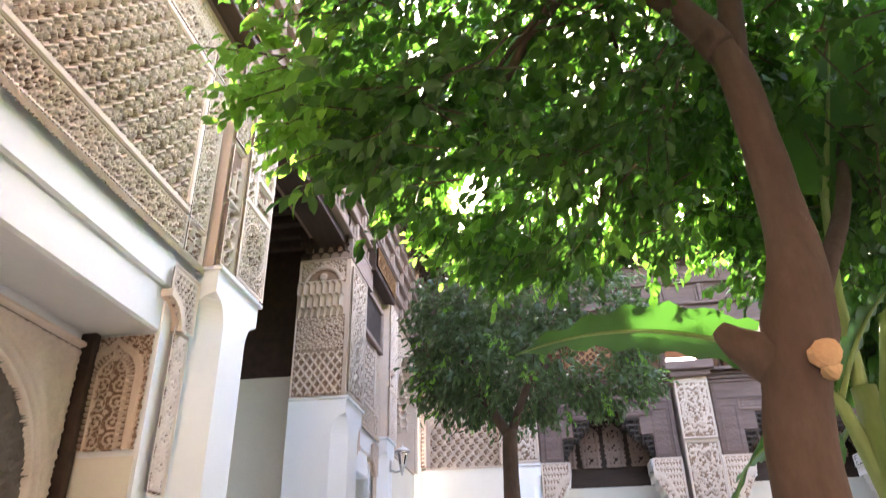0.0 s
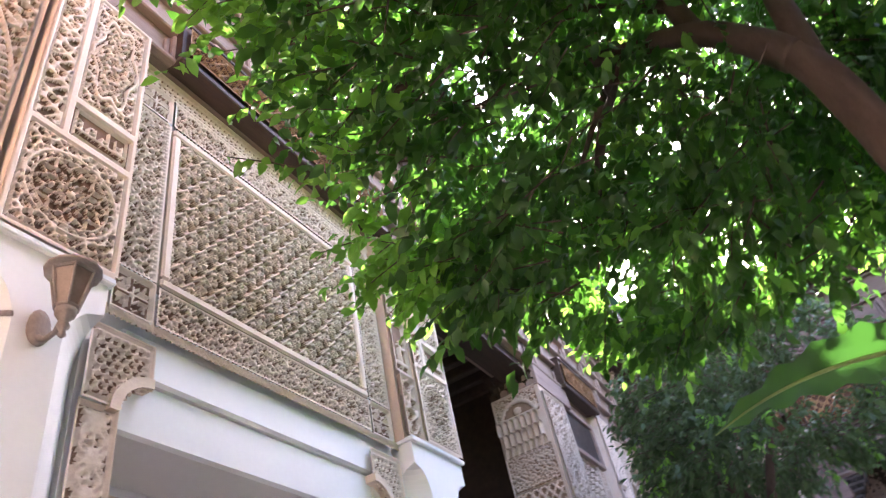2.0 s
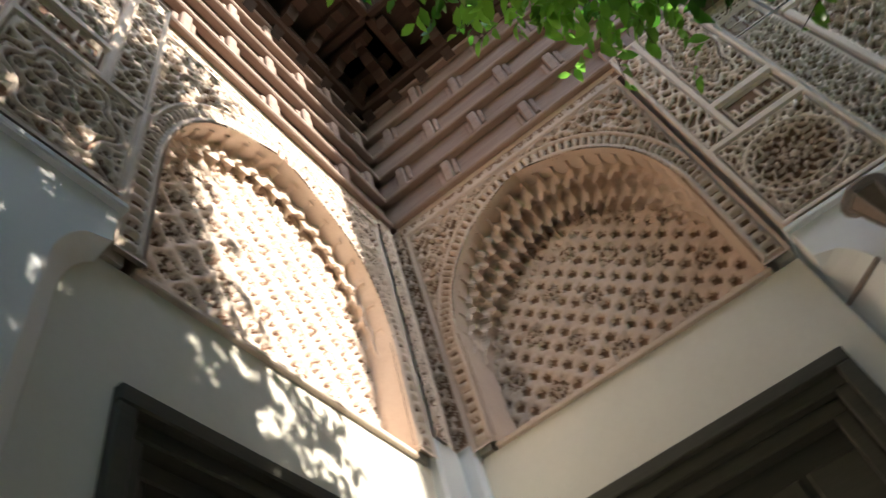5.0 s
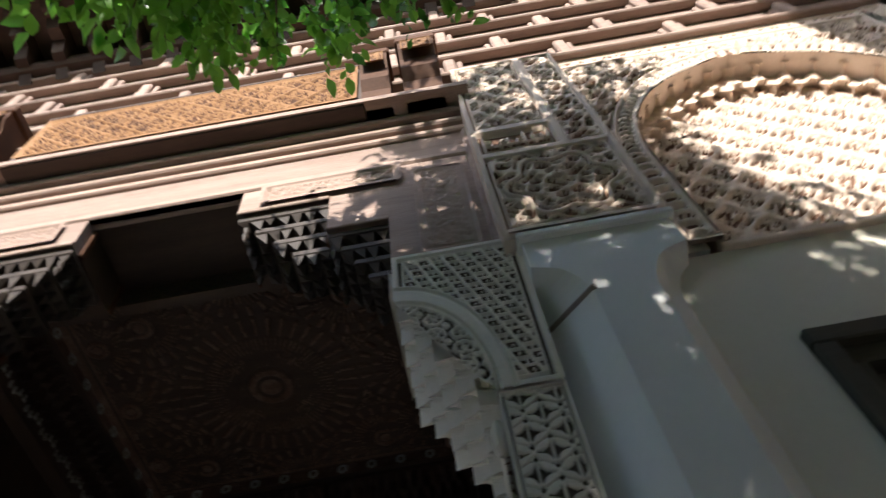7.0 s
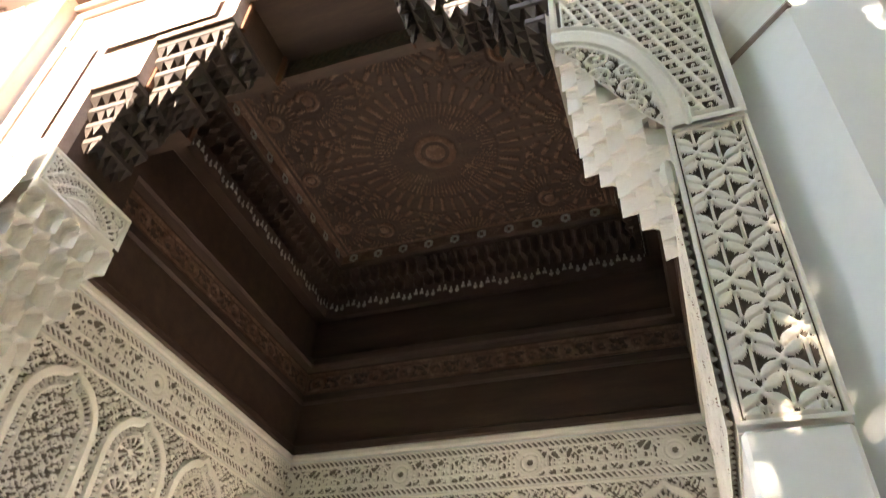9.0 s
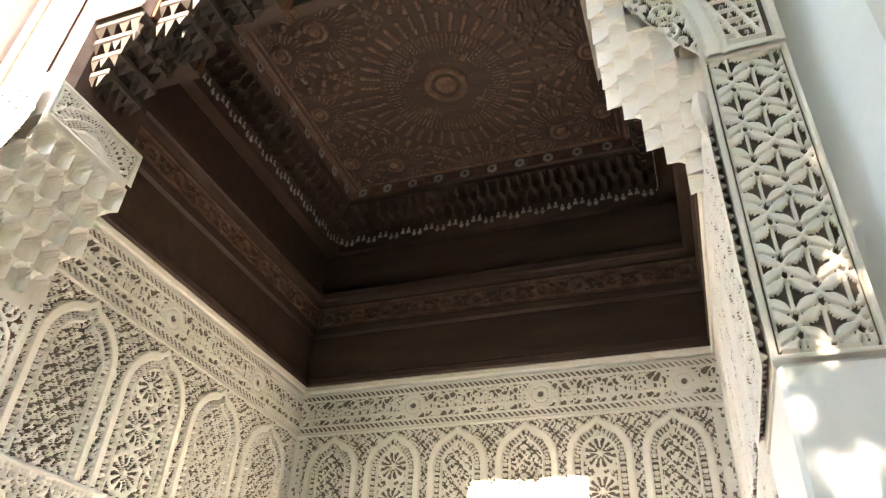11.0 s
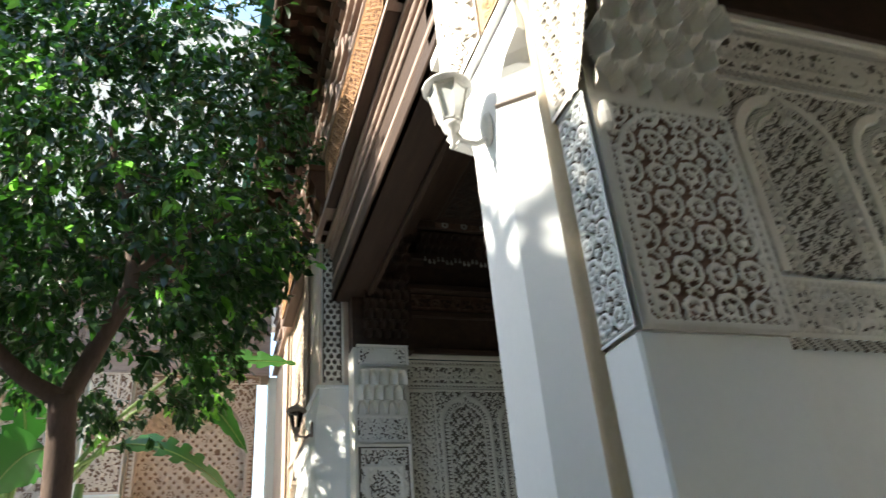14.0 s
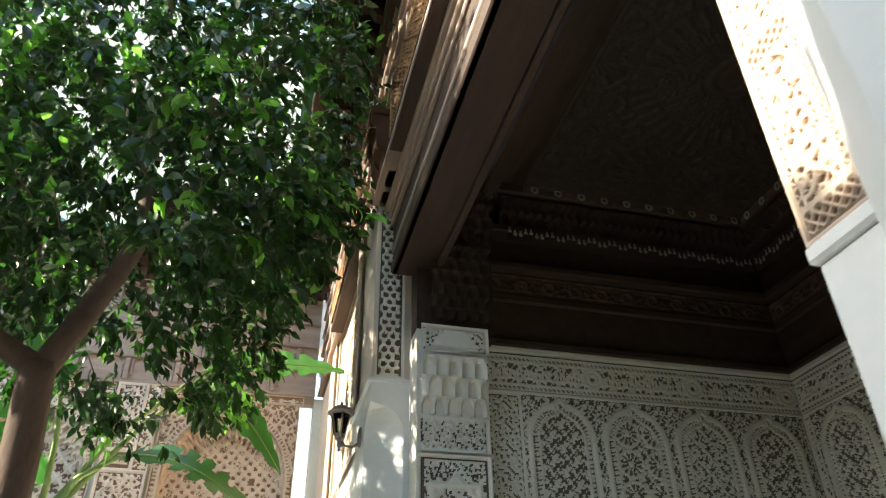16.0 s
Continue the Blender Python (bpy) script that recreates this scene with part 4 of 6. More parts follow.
def jamb(parent, a, side, mats, wide=0.24, into=0.34, thick=0.62, zb=2.25, y=0.1, zs=3.27, strip=None):
    """Carved jamb of an opening whose clear edge is at a; side +1: the opening lies at larger local x."""
    x = a - wide if side > 0 else a
    far = 2.5 if parent is wall_north else 1.0
    core(parent, "jamb", [(x, x + wide, y + 0.01, thick + 0.1, zb, zs + 0.96)], PALE)
    if y > 0.4:
        core(parent, "jamb_sill", [(x - 0.008, x + wide + 0.008, y - 0.03, thick + 0.11, zb - 0.05, zb + 0.004)], WHITE, c=0.01)
    core(parent, "jamb_foot", [(x + 0.004, x + wide - 0.004, y - 0.012, thick + 0.1, 0, zb - 0.05 if y > 0.4 else zb)], WHITE, c=0.012)
    relief("jamb_strip", wide, zs - zb, lambda u, v: border((leafwork(u - 0.0075, v) if strip is None else strip(u, v)), u, v, wide, zs - zb, 0.012), (OCHRE, GROUND) if y > 0.4 else (WHITE, PALE_GROUND) if side > 0 else (PALE, PALE_GROUND), parent, x, y, zb + 0.005, depth=0.016, res=far * 0.0036)
    W, H = wide + into, 0.95

    def keep(u, v):
        t = np.clip((u - wide) / into if side > 0 else (W - wide - u) / into, 0, 1)
        return (v > 0.6 * np.power(t, 1.15) - 0.001) | ((u < wide) if side > 0 else (u > W - wide))

    def lattice(u, v):
        out = W - u if side > 0 else u
        r = np.hypot(out / (into * 1.12), v / 0.64) - 1
        h = border(np.where(r < -0.1, vine(u, v, 0.1), weave(u, v)), u, v, W, H, 0.026)
        h = np.where(np.abs(r) < 0.115, np.where(np.abs(np.abs(r) - 0.075) < 0.018, 0.55, 1.0), h)
        t = np.clip((u - wide) / into if side > 0 else (W - wide - u) / into, 0, 1)
        return np.maximum(h, line(v - 0.6 * np.power(t, 1.15), 0.022) * (t > 0))
    relief("bracket_lattice", W, H, lattice, (PALE, PALE_GROUND) if parent is wall_south else mats, parent, x if side > 0 else x - into, y - 0.012, zs, depth=0.02, res=far * 0.0045, keep=keep)
    # muqarnas under the bracket, across the thickness of the wall
    b = Build()
    cells(b, 0.0, thick, zs, zs + 0.7, 0.0, -into, 5, 5, sub=10)
    q = Build()
    c = b
    # local x of the cells runs along the wall's depth, their -y into the opening
    pts = [((a + side * (-py)), y + 0.02 + px, pz) for px, py, pz in c.v]
    q.add(pts, c.f)
    q.box(a + side * 0.0, a + side * into, y + 0.02, y + thick, zs + 0.7, zs + 0.945)
    # a rounded knop where the bracket springs
    q.lathe([(0.012, -0.2), (0.03, -0.17), (0.034, -0.12), (0.02, -0.06)], 10, (a + side * 0.02, y + 0.05, zs - 0.02))
    part("muqarnas_bracket", q, [PALE], parent, "bracket of stucco stalactite cells")
    R = Matrix.Translation((a, y + 0.02 if side > 0 else y + 0.02 + thick, 0)) @ Matrix.Rotation(radians(90 if side > 0 else -90), 4, "Z")
    relief("jamb_side", thick, zs - 0.06 - zb, lambda u, v: border(np.maximum(vine(u, v, 0.14), line(np.hypot(u - thick / 2, np.maximum(v - zs + zb + 0.36, 0)) - thick * 0.42, 0.012)), u, v, thick, zs - 0.06 - zb, 0.02, rope), (PALE, GROUND if parent is wall_south else PALE_GROUND), parent, 0, 0, zb + 0.01, depth=0.018, res=far * 0.0045, m=R, split=0.5)
    # arched crown of rope rings over the stalactites
    R2 = Matrix.Translation((a + side * into, y + 0.02 if side > 0 else y + 0.02 + thick, 0)) @ Matrix.Rotation(radians(90 if side > 0 else -90), 4, "Z")

    def crownwork(u, v):
        d = np.hypot(u - thick / 2, v * 1.0 + 0.11)
        th = np.arctan2(v, u - thick / 2)
        ring = np.where(np.cos(th * 46 + d * 60) > 0, 1.0, 0.2) * ((d > 0.2) & (d < 0.245)) + np.where(np.cos(th * 46 - d * 60) > 0, 1.0, 0.2) * ((d > 0.265) & (d < 0.305))
        rim = line(d - 0.19, 0.01) + line(d - 0.255, 0.008) + line(d - 0.315, 0.008)
        return border(np.where(d < 0.18, 0.7, np.where(d < 0.325, ring + rim, vine(u, v, 0.08))), u, v, thick, 0.24, 0.015)
    relief("bracket_crown", thick, 0.24, crownwork, (PALE, PALE_GROUND), parent, 0, 0, zs + 0.705, depth=0.02, res=far * 0.007, m=R2)


def corbel(parent, xj, xc, ztop, drop, y0=0.15, y1=0.52):
    """A hanging corbel from the jamb side xj towards the middle xc: tiers of small faceted drops, shorter to the bottom."""
    b = Build()
    n, sgn, w = 4, (1 if xc > xj else -1), abs(xc - xj)
    rc = random.Random(round(xj * 100))
    dz = drop / n
    for j in range(n):
        reach = w * (1.0 - 0.2 * j)
        back = y0 + 0.03 * j
        z = ztop - j * dz
        b.box(xj, xj + sgn * reach, back, y1, z - dz * 0.5, z, c=0.008)
        nx, ny = max(2, round(reach / 0.075)), 5
        for i in range(nx):
            for k in range(ny):
                cx, cy = xj + sgn * reach * (i + 0.5) / nx, back + (y1 - back) * (k + 0.5) / ny
                rx, ry = reach / nx * rc.uniform(0.36, 0.48), (y1 - back) / ny * rc.uniform(0.36, 0.48)
                lean = sgn * rx * 0.5
                top, tip = z - dz * 0.5, z - dz * (1.12 if (i + k) % 2 else 0.9) - rc.uniform(-0.01, 0.035)
                b.add([(cx - rx, cy - ry, top), (cx + rx, cy - ry, top), (cx + rx, cy + ry, top), (cx - rx, cy + ry, top), (cx - lean + rc.uniform(-0.6, 0.6) * rx, cy + rc.uniform(-0.6, 0.6) * ry, tip)], [(0, 4, 1), (1, 4, 2), (2, 4, 3), (3, 4, 0)])
    for k in range(4):
        r = 0.022
        b.lathe([(0.003, -0.1), (r, -0.05), (r * 0.6, -0.02), (r * 1.1, 0.02)], 6, (xj + sgn * w * 0.9, y0 + 0.04 + (y1 - y0 - 0.08) * k / 3, ztop - dz))
    part("corbel", b, [BLACKWOOD], parent, "hanging cedar corbel carved in stalactites")


def strip_panels(u, v):
    """Leaf panels one above the other, parted by plain fillets and bands of small lozenges."""
    y = frac((v - 0.02) / 0.62) * 0.62
    leaf = np.maximum(0.85 * scroll(u, v, 0.075), vine(u, v, 0.115))
    band = np.maximum(line(frac((u + v) / 0.04) - 0.5, 0.16), line(frac((u - v) / 0.04) - 0.5, 0.16))
    edge = np.minimum(u, 0.24 - u)
    h = np.where((y < 0.07) | (edge < 0.04), band, leaf)
    return np.where(((y > 0.07) & (y < 0.09)) | ((edge > 0.04) & (edge < 0.055) & (y > 0.09)) | (y > 0.6), 1.0, h)


def opening_bay(parent, a0, a1, mats=(CARVED, GROUND), zb=2.25, left=True, yr=0.1, zr=None, zs=3.27, plain=False):
    """A tall opening: carved jambs with stalactite brackets, and a cedar lintel, stepped up on corbels or plain."""
    wood = GALLERY if parent is wall_north else WOOD
    if left:
        jamb(parent, a0, 1, mats, zb=zb, strip=lambda u, v: vine(u, v - 0.02, 0.108))
    jamb(parent, a1, -1, mats, zb=zr or zb, y=yr, zs=zs, strip=strip_panels if plain else None)
    mid, w = (a0 + a1) / 2, a1 - a0
    L, R = a0 - 0.24, a1 + 0.24
    y = 0.13
    if plain:
        core(parent, "lintel_beam", [(L, R + 0.2, y, 0.55, 5.1, 5.86)], DARKWOOD, "massive dark cedar beam")
        core(parent, "beam_rail", [(L, R + 0.2, 0.5, 0.56, 5.04, 5.12), (L, R + 0.2, y - 0.02, y + 0.05, 5.1, 5.2)], DARKWOOD, c=0.012)
    else:
        d1, d2 = w * 0.298, w * 0.14
        ends = ((L, mid - w * 0.396, 4.225), (mid - w * 0.396, mid - d1, 4.7), (mid - d1, mid - d2, 5.05), (mid + d2, mid + d1, 5.05), (mid + d1, mid + w * 0.396, 4.7), (mid + w * 0.396, R, 4.225))
        core(parent, "lintel_board", [(L, R, y, 0.2, 5.33, 5.86)] + [(p, q, y, 0.2, z, 5.33) for p, q, z in ends], wood)
        core(parent, "inner_beam", [(L, R, 0.202, 0.66, 5.34, 5.86)] + [(p, q, 0.202, 0.66, z + 0.004, 5.34) for p, q, z in ends], DARKWOOD, "dark inner cedar beam")
        bd = Build()
        for xr, z0, z1 in ((mid - d1, 4.7, 5.05), (mid - d2, 5.05, 5.33), (mid + d1, 4.7, 5.05), (mid + d2, 5.05, 5.33)):
            g = 1 if xr < mid else -1
            for yy in (0.2, 0.6):
                bd.box(xr, xr + g * 0.02, yy, yy + 0.04, z0, z1, c=0.006)
        part("riser_beads", bd, [BROWNBOARD], parent, "beaded edges of the stepped cedar lintel")
    for z, o in ((5.86, 0.1), (5.78, 0.06), (5.7, 0.03), (5.36, 0.015)):
        core(parent, "lintel_rail", [(L, R, y - o, y + 0.05, z - 0.03, z + 0.035)], wood, c=0.012)
    if not plain:
        for s0, s1 in ((L + 0.02, L + 0.1), (R - 0.1, R - 0.02)):
            core(parent, "lintel_stile", [(s0, s1, y - 0.03, y + 0.04, 4.16, 5.66)], wood, c=0.012)
        for s0, s1 in ((L + 0.14, L + 0.44), (R - 0.44, R - 0.14)):
            relief("cedar_panel", s1 - s0, 0.9, lambda u, v: border(0.7 * scroll(u, v, 0.07), u, v, s1 - s0, 0.9, 0.02), (wood, wood), parent, s0, y, 4.3, depth=0.015)
        for c0, c1 in ((L + 0.5, mid - d2 - 0.12), (mid + d2 + 0.12, R - 0.5)):
            relief("cedar_panel", c1 - c0, 0.22, lambda u, v: border(0.7 * scroll(u, v, 0.07), u, v, c1 - c0, 0.22, 0.03), (wood, wood), parent, c0, y, 5.1, depth=0.025)
        for g in (-1, 1):
            corbel(parent, mid + g * w * 0.396, mid + g * d1, 4.7, 0.4)
            corbel(parent, mid + g * d1, mid + g * d2, 5.05, 0.42)
        for p, q, z in ends:
            if z > 4.3:
                core(parent, "lintel_lip", [(p, q, y - 0.012, y + 0.02, z, z + 0.035)], wood, c=0.006)
        relief("lintel_back", w * 0.26, 0.16, lambda u, v: 0.8 * vine(u, v, 0.13), (DARKWOOD, BLACKWOOD), parent, mid - w * 0.13, 0.672, 5.2, depth=0.012)
        core(parent, "inner_panel", [(mid - d2, mid + d2, 0.674, 0.75, 5.19, 5.4)], DARKWOOD)
    # shelf and lattice above
    z = 5.98
    grille(parent, a0 + w * 0.15, a1 - w * 0.13, z, 0.74, -0.12)
    core(parent, "soffit", [(L, R, -0.1, 0.13, 5.9, 5.96)], wood)
    for x in (a0 + 0.13, a1 - 0.14):
        console(parent, x + 0.1, z - 0.08, 0.8, -0.2, 0.26)
        console(parent, x - 0.22, z - 0.08, 0.8, -0.16, 0.2)
    core(parent, "core", [(L - 0.02, R + 0.02, 0.13, 0.7, 5.86, TOP + 0.3)], wood)


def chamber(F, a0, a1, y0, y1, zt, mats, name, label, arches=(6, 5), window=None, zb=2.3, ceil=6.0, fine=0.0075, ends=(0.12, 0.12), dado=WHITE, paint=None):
    """A room behind an opening: dado, carved arcade, lettered band, deep cedar cove and painted ceiling."""
    room = thing(name, label, "wall", F, kind="structure")
    t = 0.25
    if window:
        w0, w1, wz0, wz1 = window
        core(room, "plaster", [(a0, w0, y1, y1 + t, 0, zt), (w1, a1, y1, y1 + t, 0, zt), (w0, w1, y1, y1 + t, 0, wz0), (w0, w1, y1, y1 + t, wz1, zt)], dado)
        fr = Build()
        for q in ((w0, w0 + 0.05, wz0, wz1), (w1 - 0.05, w1, wz0, wz1), (w0, w1, wz1 - 0.05, wz1), (w0, w1, wz0, wz0 + 0.05), ((w0 + w1) / 2 - 0.025, (w0 + w1) / 2 + 0.025, wz0, wz1)):
            fr.box(q[0], q[1], y1 + 0.08, y1 + 0.14, q[2], q[3], c=0.006)
        part("window_frame", fr, [DARKWOOD], room)
    else:
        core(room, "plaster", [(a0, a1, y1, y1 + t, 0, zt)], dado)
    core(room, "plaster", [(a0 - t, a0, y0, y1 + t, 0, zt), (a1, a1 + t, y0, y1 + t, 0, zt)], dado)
    core(room, "cedar_cove", [(a0 - t, a1 + t, y1, y1 + t, zt, ceil + 0.2), (a0 - t, a0, y0, y1, zt, ceil + 0.2), (a1, a1 + t, y0, y1, zt, ceil + 0.2), (a0 - t, a1 + t, y0 - 0.12, y0 + 0.02, 5.86, ceil + 0.2)], DARKWOOD)
    sides = ((Matrix.Translation((a0, y1, 0)), a1 - a0, arches[0], window), (Matrix.Translation((a0, y0, 0)) @ Matrix.Rotation(radians(90), 4, "Z"), y1 - y0, arches[1], None),
             (Matrix.Translation((a1, y1, 0)) @ Matrix.Rotation(radians(-90), 4, "Z"), y1 - y0, arches[1], None))
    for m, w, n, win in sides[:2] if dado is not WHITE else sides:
        def hole(z):
            if not win:
                return None
            return lambda u, v: ~((u > win[0] - a0) & (u < win[1] - a0) & (v + z < win[3]) & (v + z > win[2]))
        relief("lower_band", w, 0.26, lambda u, v: border(np.maximum(vine(u, v - 0.01, 0.12), 0.8 * bars(u, v - 0.05, 0.16, 4)), u, v, w, 0.26, 0.02, rope), mats, room, 0, 0, zb, depth=0.02, res=0.009, m=m, keep=hole(zb))
        relief("rope_moulding", w, 0.045, lambda u, v: rope(u, v, 0.05), mats, room, 0, -0.01, zb - 0.048, depth=0.02, res=0.009, m=m)
        zA, HA = zb + 0.28, zt - 0.46 - zb - 0.28
        e0, e1 = (0.12, 0.12) if m is sides[0][0] else ends if m is sides[1][0] else ends[::-1]
        bw = (w - e0 - e1) / n
        fills = (filigree, rosette_fill, lambda u, v, s: np.maximum(filigree(u, v, s * 0.9), line(frac(u / 0.16 + v / 0.2) - 0.5, 0.06)))
        for k in range(n):
            ku = e0 + k * bw
            kp = None
            if win:
                kp = lambda u, v, ku=ku: ~((u + ku > win[0] - a0) & (u + ku < win[1] - a0) & (v + zA < win[3]) & (v + zA > win[2]))
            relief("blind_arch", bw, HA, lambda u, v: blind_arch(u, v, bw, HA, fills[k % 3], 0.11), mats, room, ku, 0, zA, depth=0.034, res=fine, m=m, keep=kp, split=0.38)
        for ku, ew in ((0.0, e0), (w - e1, e1)):
            relief("edge_strip", ew, HA, lambda u, v: border(arabesque(u, v, 0.1), u, v, ew, HA, 0.015), mats, room, ku, 0, zA, depth=0.02, m=m)
        def lettering(u, v):
            c = frac(u / 1.1)
            disc = np.hypot((np.minimum(c, 1 - c)) * 1.1, v - 0.18)
            h = np.where(disc < 0.1, np.maximum(line(disc - 0.085, 0.012), line(disc - 0.045, 0.02) * (np.cos(8 * np.arctan2(v - 0.18, u)) > -0.4)), np.maximum(0.9 * scroll(u, v, 0.1), bars(u, v - 0.09, 0.18, 3)))
            h = np.where(np.abs(disc - 0.105) < 0.008, 1.0, h)
            d = np.minimum(v, 0.36 - v)
            return np.where(d < 0.012, 1.0, np.where(d < 0.055, rope(u, v, 0.045), np.where(d < 0.075, 1.0, h)))
        relief("lettered_band", w, 0.36, lettering, mats, room, 0, -0.01, zt - 0.44, depth=0.016, m=m, res=fine)
        b = Build().box(0, w, -0.05, 0.0, zt - 0.06, zt - 0.0, c=0.012).box(0, w, -0.03, 0.0, zt - 0.47, zt - 0.44, c=0.008)
        part("cornice", b, [mats[0]], room, m=m)
        # cedar: stepped coves and the row of hanging cells
        b = Build().box(0, w, -0.06, 0, zt, zt + 0.08, c=0.015).box(0, w, -0.05, 0, zt + 0.5, zt + 0.6, c=0.02).box(0, w, -0.12, 0, zt + 0.85, zt + 0.95, c=0.02).box(0, w, -0.22, 0, ceil - 0.5, ceil - 0.4, c=0.02).box(0, w, -0.4, 0, ceil - 0.12, ceil + 0.02, c=0.02)
        part("cove_mouldings", b, [DARKWOOD], room, "dark cedar mouldings", m=m)
        b = Build()
        cells(b, 0.15, w - 0.15, ceil - 0.42, ceil - 0.16, -0.22, -0.38, int(w / 0.11), 2)
        part("cove_cells", b, [DARKWOOD], room, "row of small carved cells", m=m)
        relief("zigzag_frieze", w - 0.5, 0.2, lambda u, v: np.maximum(line(np.hypot(frac(u / 0.06) * 0.06 - 0.03, v - 0.1 - 0.14 * (np.abs(frac((np.floor(u / 0.06) + 0.5) * 0.06 / 0.24) - 0.5) - 0.25)), 0.021), line(np.abs(frac(u / 0.06) * 0.06 - 0.03) + np.abs(v - 0.14 - 0.14 * (np.abs(frac((np.floor(u / 0.06) + 0.5) * 0.06 / 0.24) - 0.5) - 0.25)), 0.014)), (GREYPAINT, DARKWOOD), room, 0.25, -0.23, ceil - 0.62, depth=0.012, m=m, res=0.01)
        relief("ring_frieze", w - 0.8, 0.12, lambda u, v: line(np.hypot(frac(u / 0.27) * 0.27 - 0.135, v - 0.06) - 0.035, 0.012), (GREYPAINT, PAINTED), room, 0.4, -0.402, ceil - 0.11, depth=0.01, m=m, res=0.01)
        relief("cove_frieze", w, 0.22, lambda u, v: border(np.maximum(line(np.hypot(frac(u / 0.3) * 0.3 - 0.15, v - 0.11) - 0.06, 0.02), 0.6 * scroll(u, v, 0.09)), u, v, w, 0.22, 0.02), (PAINTED, DARKWOOD), room, 0, -0.005, zt + 0.61, depth=0.015, m=m)
    # ceiling with painted rosettes
    cw, cd = a1 - a0 - 0.8, y1 - y0 - 0.7

    def rosettes(u, v):
        h = 0.6 * filigree(u, v, 0.13)
        R0 = min(cw, cd) * 0.34
        sites = [(cw / 2, cd / 2, R0, 40)] + [(cw / 2 + 1.5 * R0 * math.cos(k * math.pi / 4), cd / 2 + 1.5 * R0 * math.sin(k * math.pi / 4), R0 * 0.55, 20) for k in range(8)]
        sites += [(cw * p, cd * q, R0 * 0.45, 16) for p in (0.07, 0.93) for q in (0.2, 0.5, 0.8)]
        for cx, cy, R, n in sites:
            x, y = u - cx, v - cy
            r, th = np.hypot(x, y) / R, np.arctan2(y, x)
            a = np.abs(frac(n * th / (2 * np.pi)) - 0.5) * 2
            petal = np.clip(3 * (np.abs(a - 0.55) < 0.2), 0, 1) * (r > 0.3) * (r < 0.7) + 1.0 * (np.abs(a - 0.1) < 0.22) * (r > 0.72) * (r < 0.95)
            h = np.where(r < 1, np.maximum.reduce([0.7 * petal, line(r - 0.2, 0.035), 0.7 * line(r, 0.12)]), h)
        return border(h, u, v, cw, cd, 0.05)
    cl = thing("ceiling", "dark painted cedar ceiling with carved rosettes", "ceiling", F, Build().box(a0 - 0.2, a1 + 0.2, y0 - 0.1, y1 + 0.2, ceil + 0.2, ceil + 0.3).box(a0, a1, y0, y1, ceil + 0.02, ceil + 0.2), [DARKWOOD], kind="structure")
    relief("painted_ceiling", cw, cd, rosettes, paint or (PAINTED, DARKWOOD), cl, depth=0.025, res=fine * 1.4, m=Matrix.Translation((a0 + 0.4, y0 + 0.35, ceil + 0.01)) @ Matrix(((1, 0, 0, 0), (0, 0, 1, 0), (0, 1, 0, 0), (0, 0, 0, 1))))
    return room


# west wall onwards
core(wall_west, "corner_strip", [(-1.12, -0.97, 0.06, 0.6, LEDGE, TOP)], CREAM)
core(wall_west, "corner_pier", [(-1.12, -0.97, 0.04, 0.6, 0, LEDGE)], WHITE, c=0.02)
relief("carved_strip", 0.14, 2.3, lambda u, v: border(scroll(u, v, 0.12), u, v, 0.14, 2.3, 0.015), (OCHRE, OCHRE_GROUND), wall_west, -1.115, 0.056, 4.05)
door_bay(wall_west, 1.88, 4.8)
pier_shaft(wall_west, 4.82, 5.66, 0.6, cham=0.2, mat=WHITE)
stack(wall_west, 5.06, 5.66, 0)
core(wall_west, "pier_side", [(4.8, 5.06, 0.05, 0.6, LEDGE, TOP)], OCHRE)
relief("ochre_strip", 0.25, 0.62, lambda u, v: border(scroll(u, v, 0.2), u, v, 0.25, 0.62, 0.015), (OCHRE, OCHRE_GROUND), wall_west, 4.8, 0.045, LEDGE + 0.02, depth=0.05)
relief("ochre_strip", 0.25, 0.6, lambda u, v: border(bars(u, v, 0.5, 2), u, v, 0.25, 0.6, 0.015), (OCHRE, OCHRE_GROUND), wall_west, 4.8, 0.045, LEDGE + 0.66, depth=0.03)
relief("ochre_strip", 0.25, 1.0, lambda u, v: border(dots(u, v, 0.06), u, v, 0.25, 1.0, 0.015), (OCHRE, OCHRE_GROUND), wall_west, 4.8, 0.045, LEDGE + 1.3, depth=0.03)

# open loggia between the second and third west piers
core(wall_west, "lintel_board", [(5.66, 8.7, 0.1, 0.5, 6.3, TOP + 0.1)], DARKWOOD)
lg = thing("loggia", "shaded loggia with dark cedar ceiling behind the piers", "wall", WEST, kind="structure")
core(lg, "plaster", [(5.0, 9.4, 2.8, 3.0, 0, 4.6), (4.9, 5.0, 0.7, 3.0, 0, 4.6), (9.3, 9.4, 0.76, 3.0, 0, 4.6)], CREAM)
core(lg, "cedar_boards", [(5.0, 9.4, 2.8, 3.0, 4.6, 7.0), (4.9, 5.0, 0.7, 3.0, 4.6, 7.0), (9.3, 9.4, 0.76, 3.0, 4.6, 7.0)], DARKWOOD)
b = Build()
for k in range(12):
    b.box(5.0 + k * 0.36, 5.12 + k * 0.36, 0.5, 2.8, 6.5, 6.66, c=0.015)
for k in range(6):
    b.box(5.0, 9.3, 2.72, 2.8, 4.7 + k * 0.3, 4.78 + k * 0.3, c=0.015)
b.box(5.0, 9.3, 2.74, 2.8, 4.5, 4.6, c=0.01)
part("beams", b, [DARKWOOD], lg, "dark cedar ceiling beams")
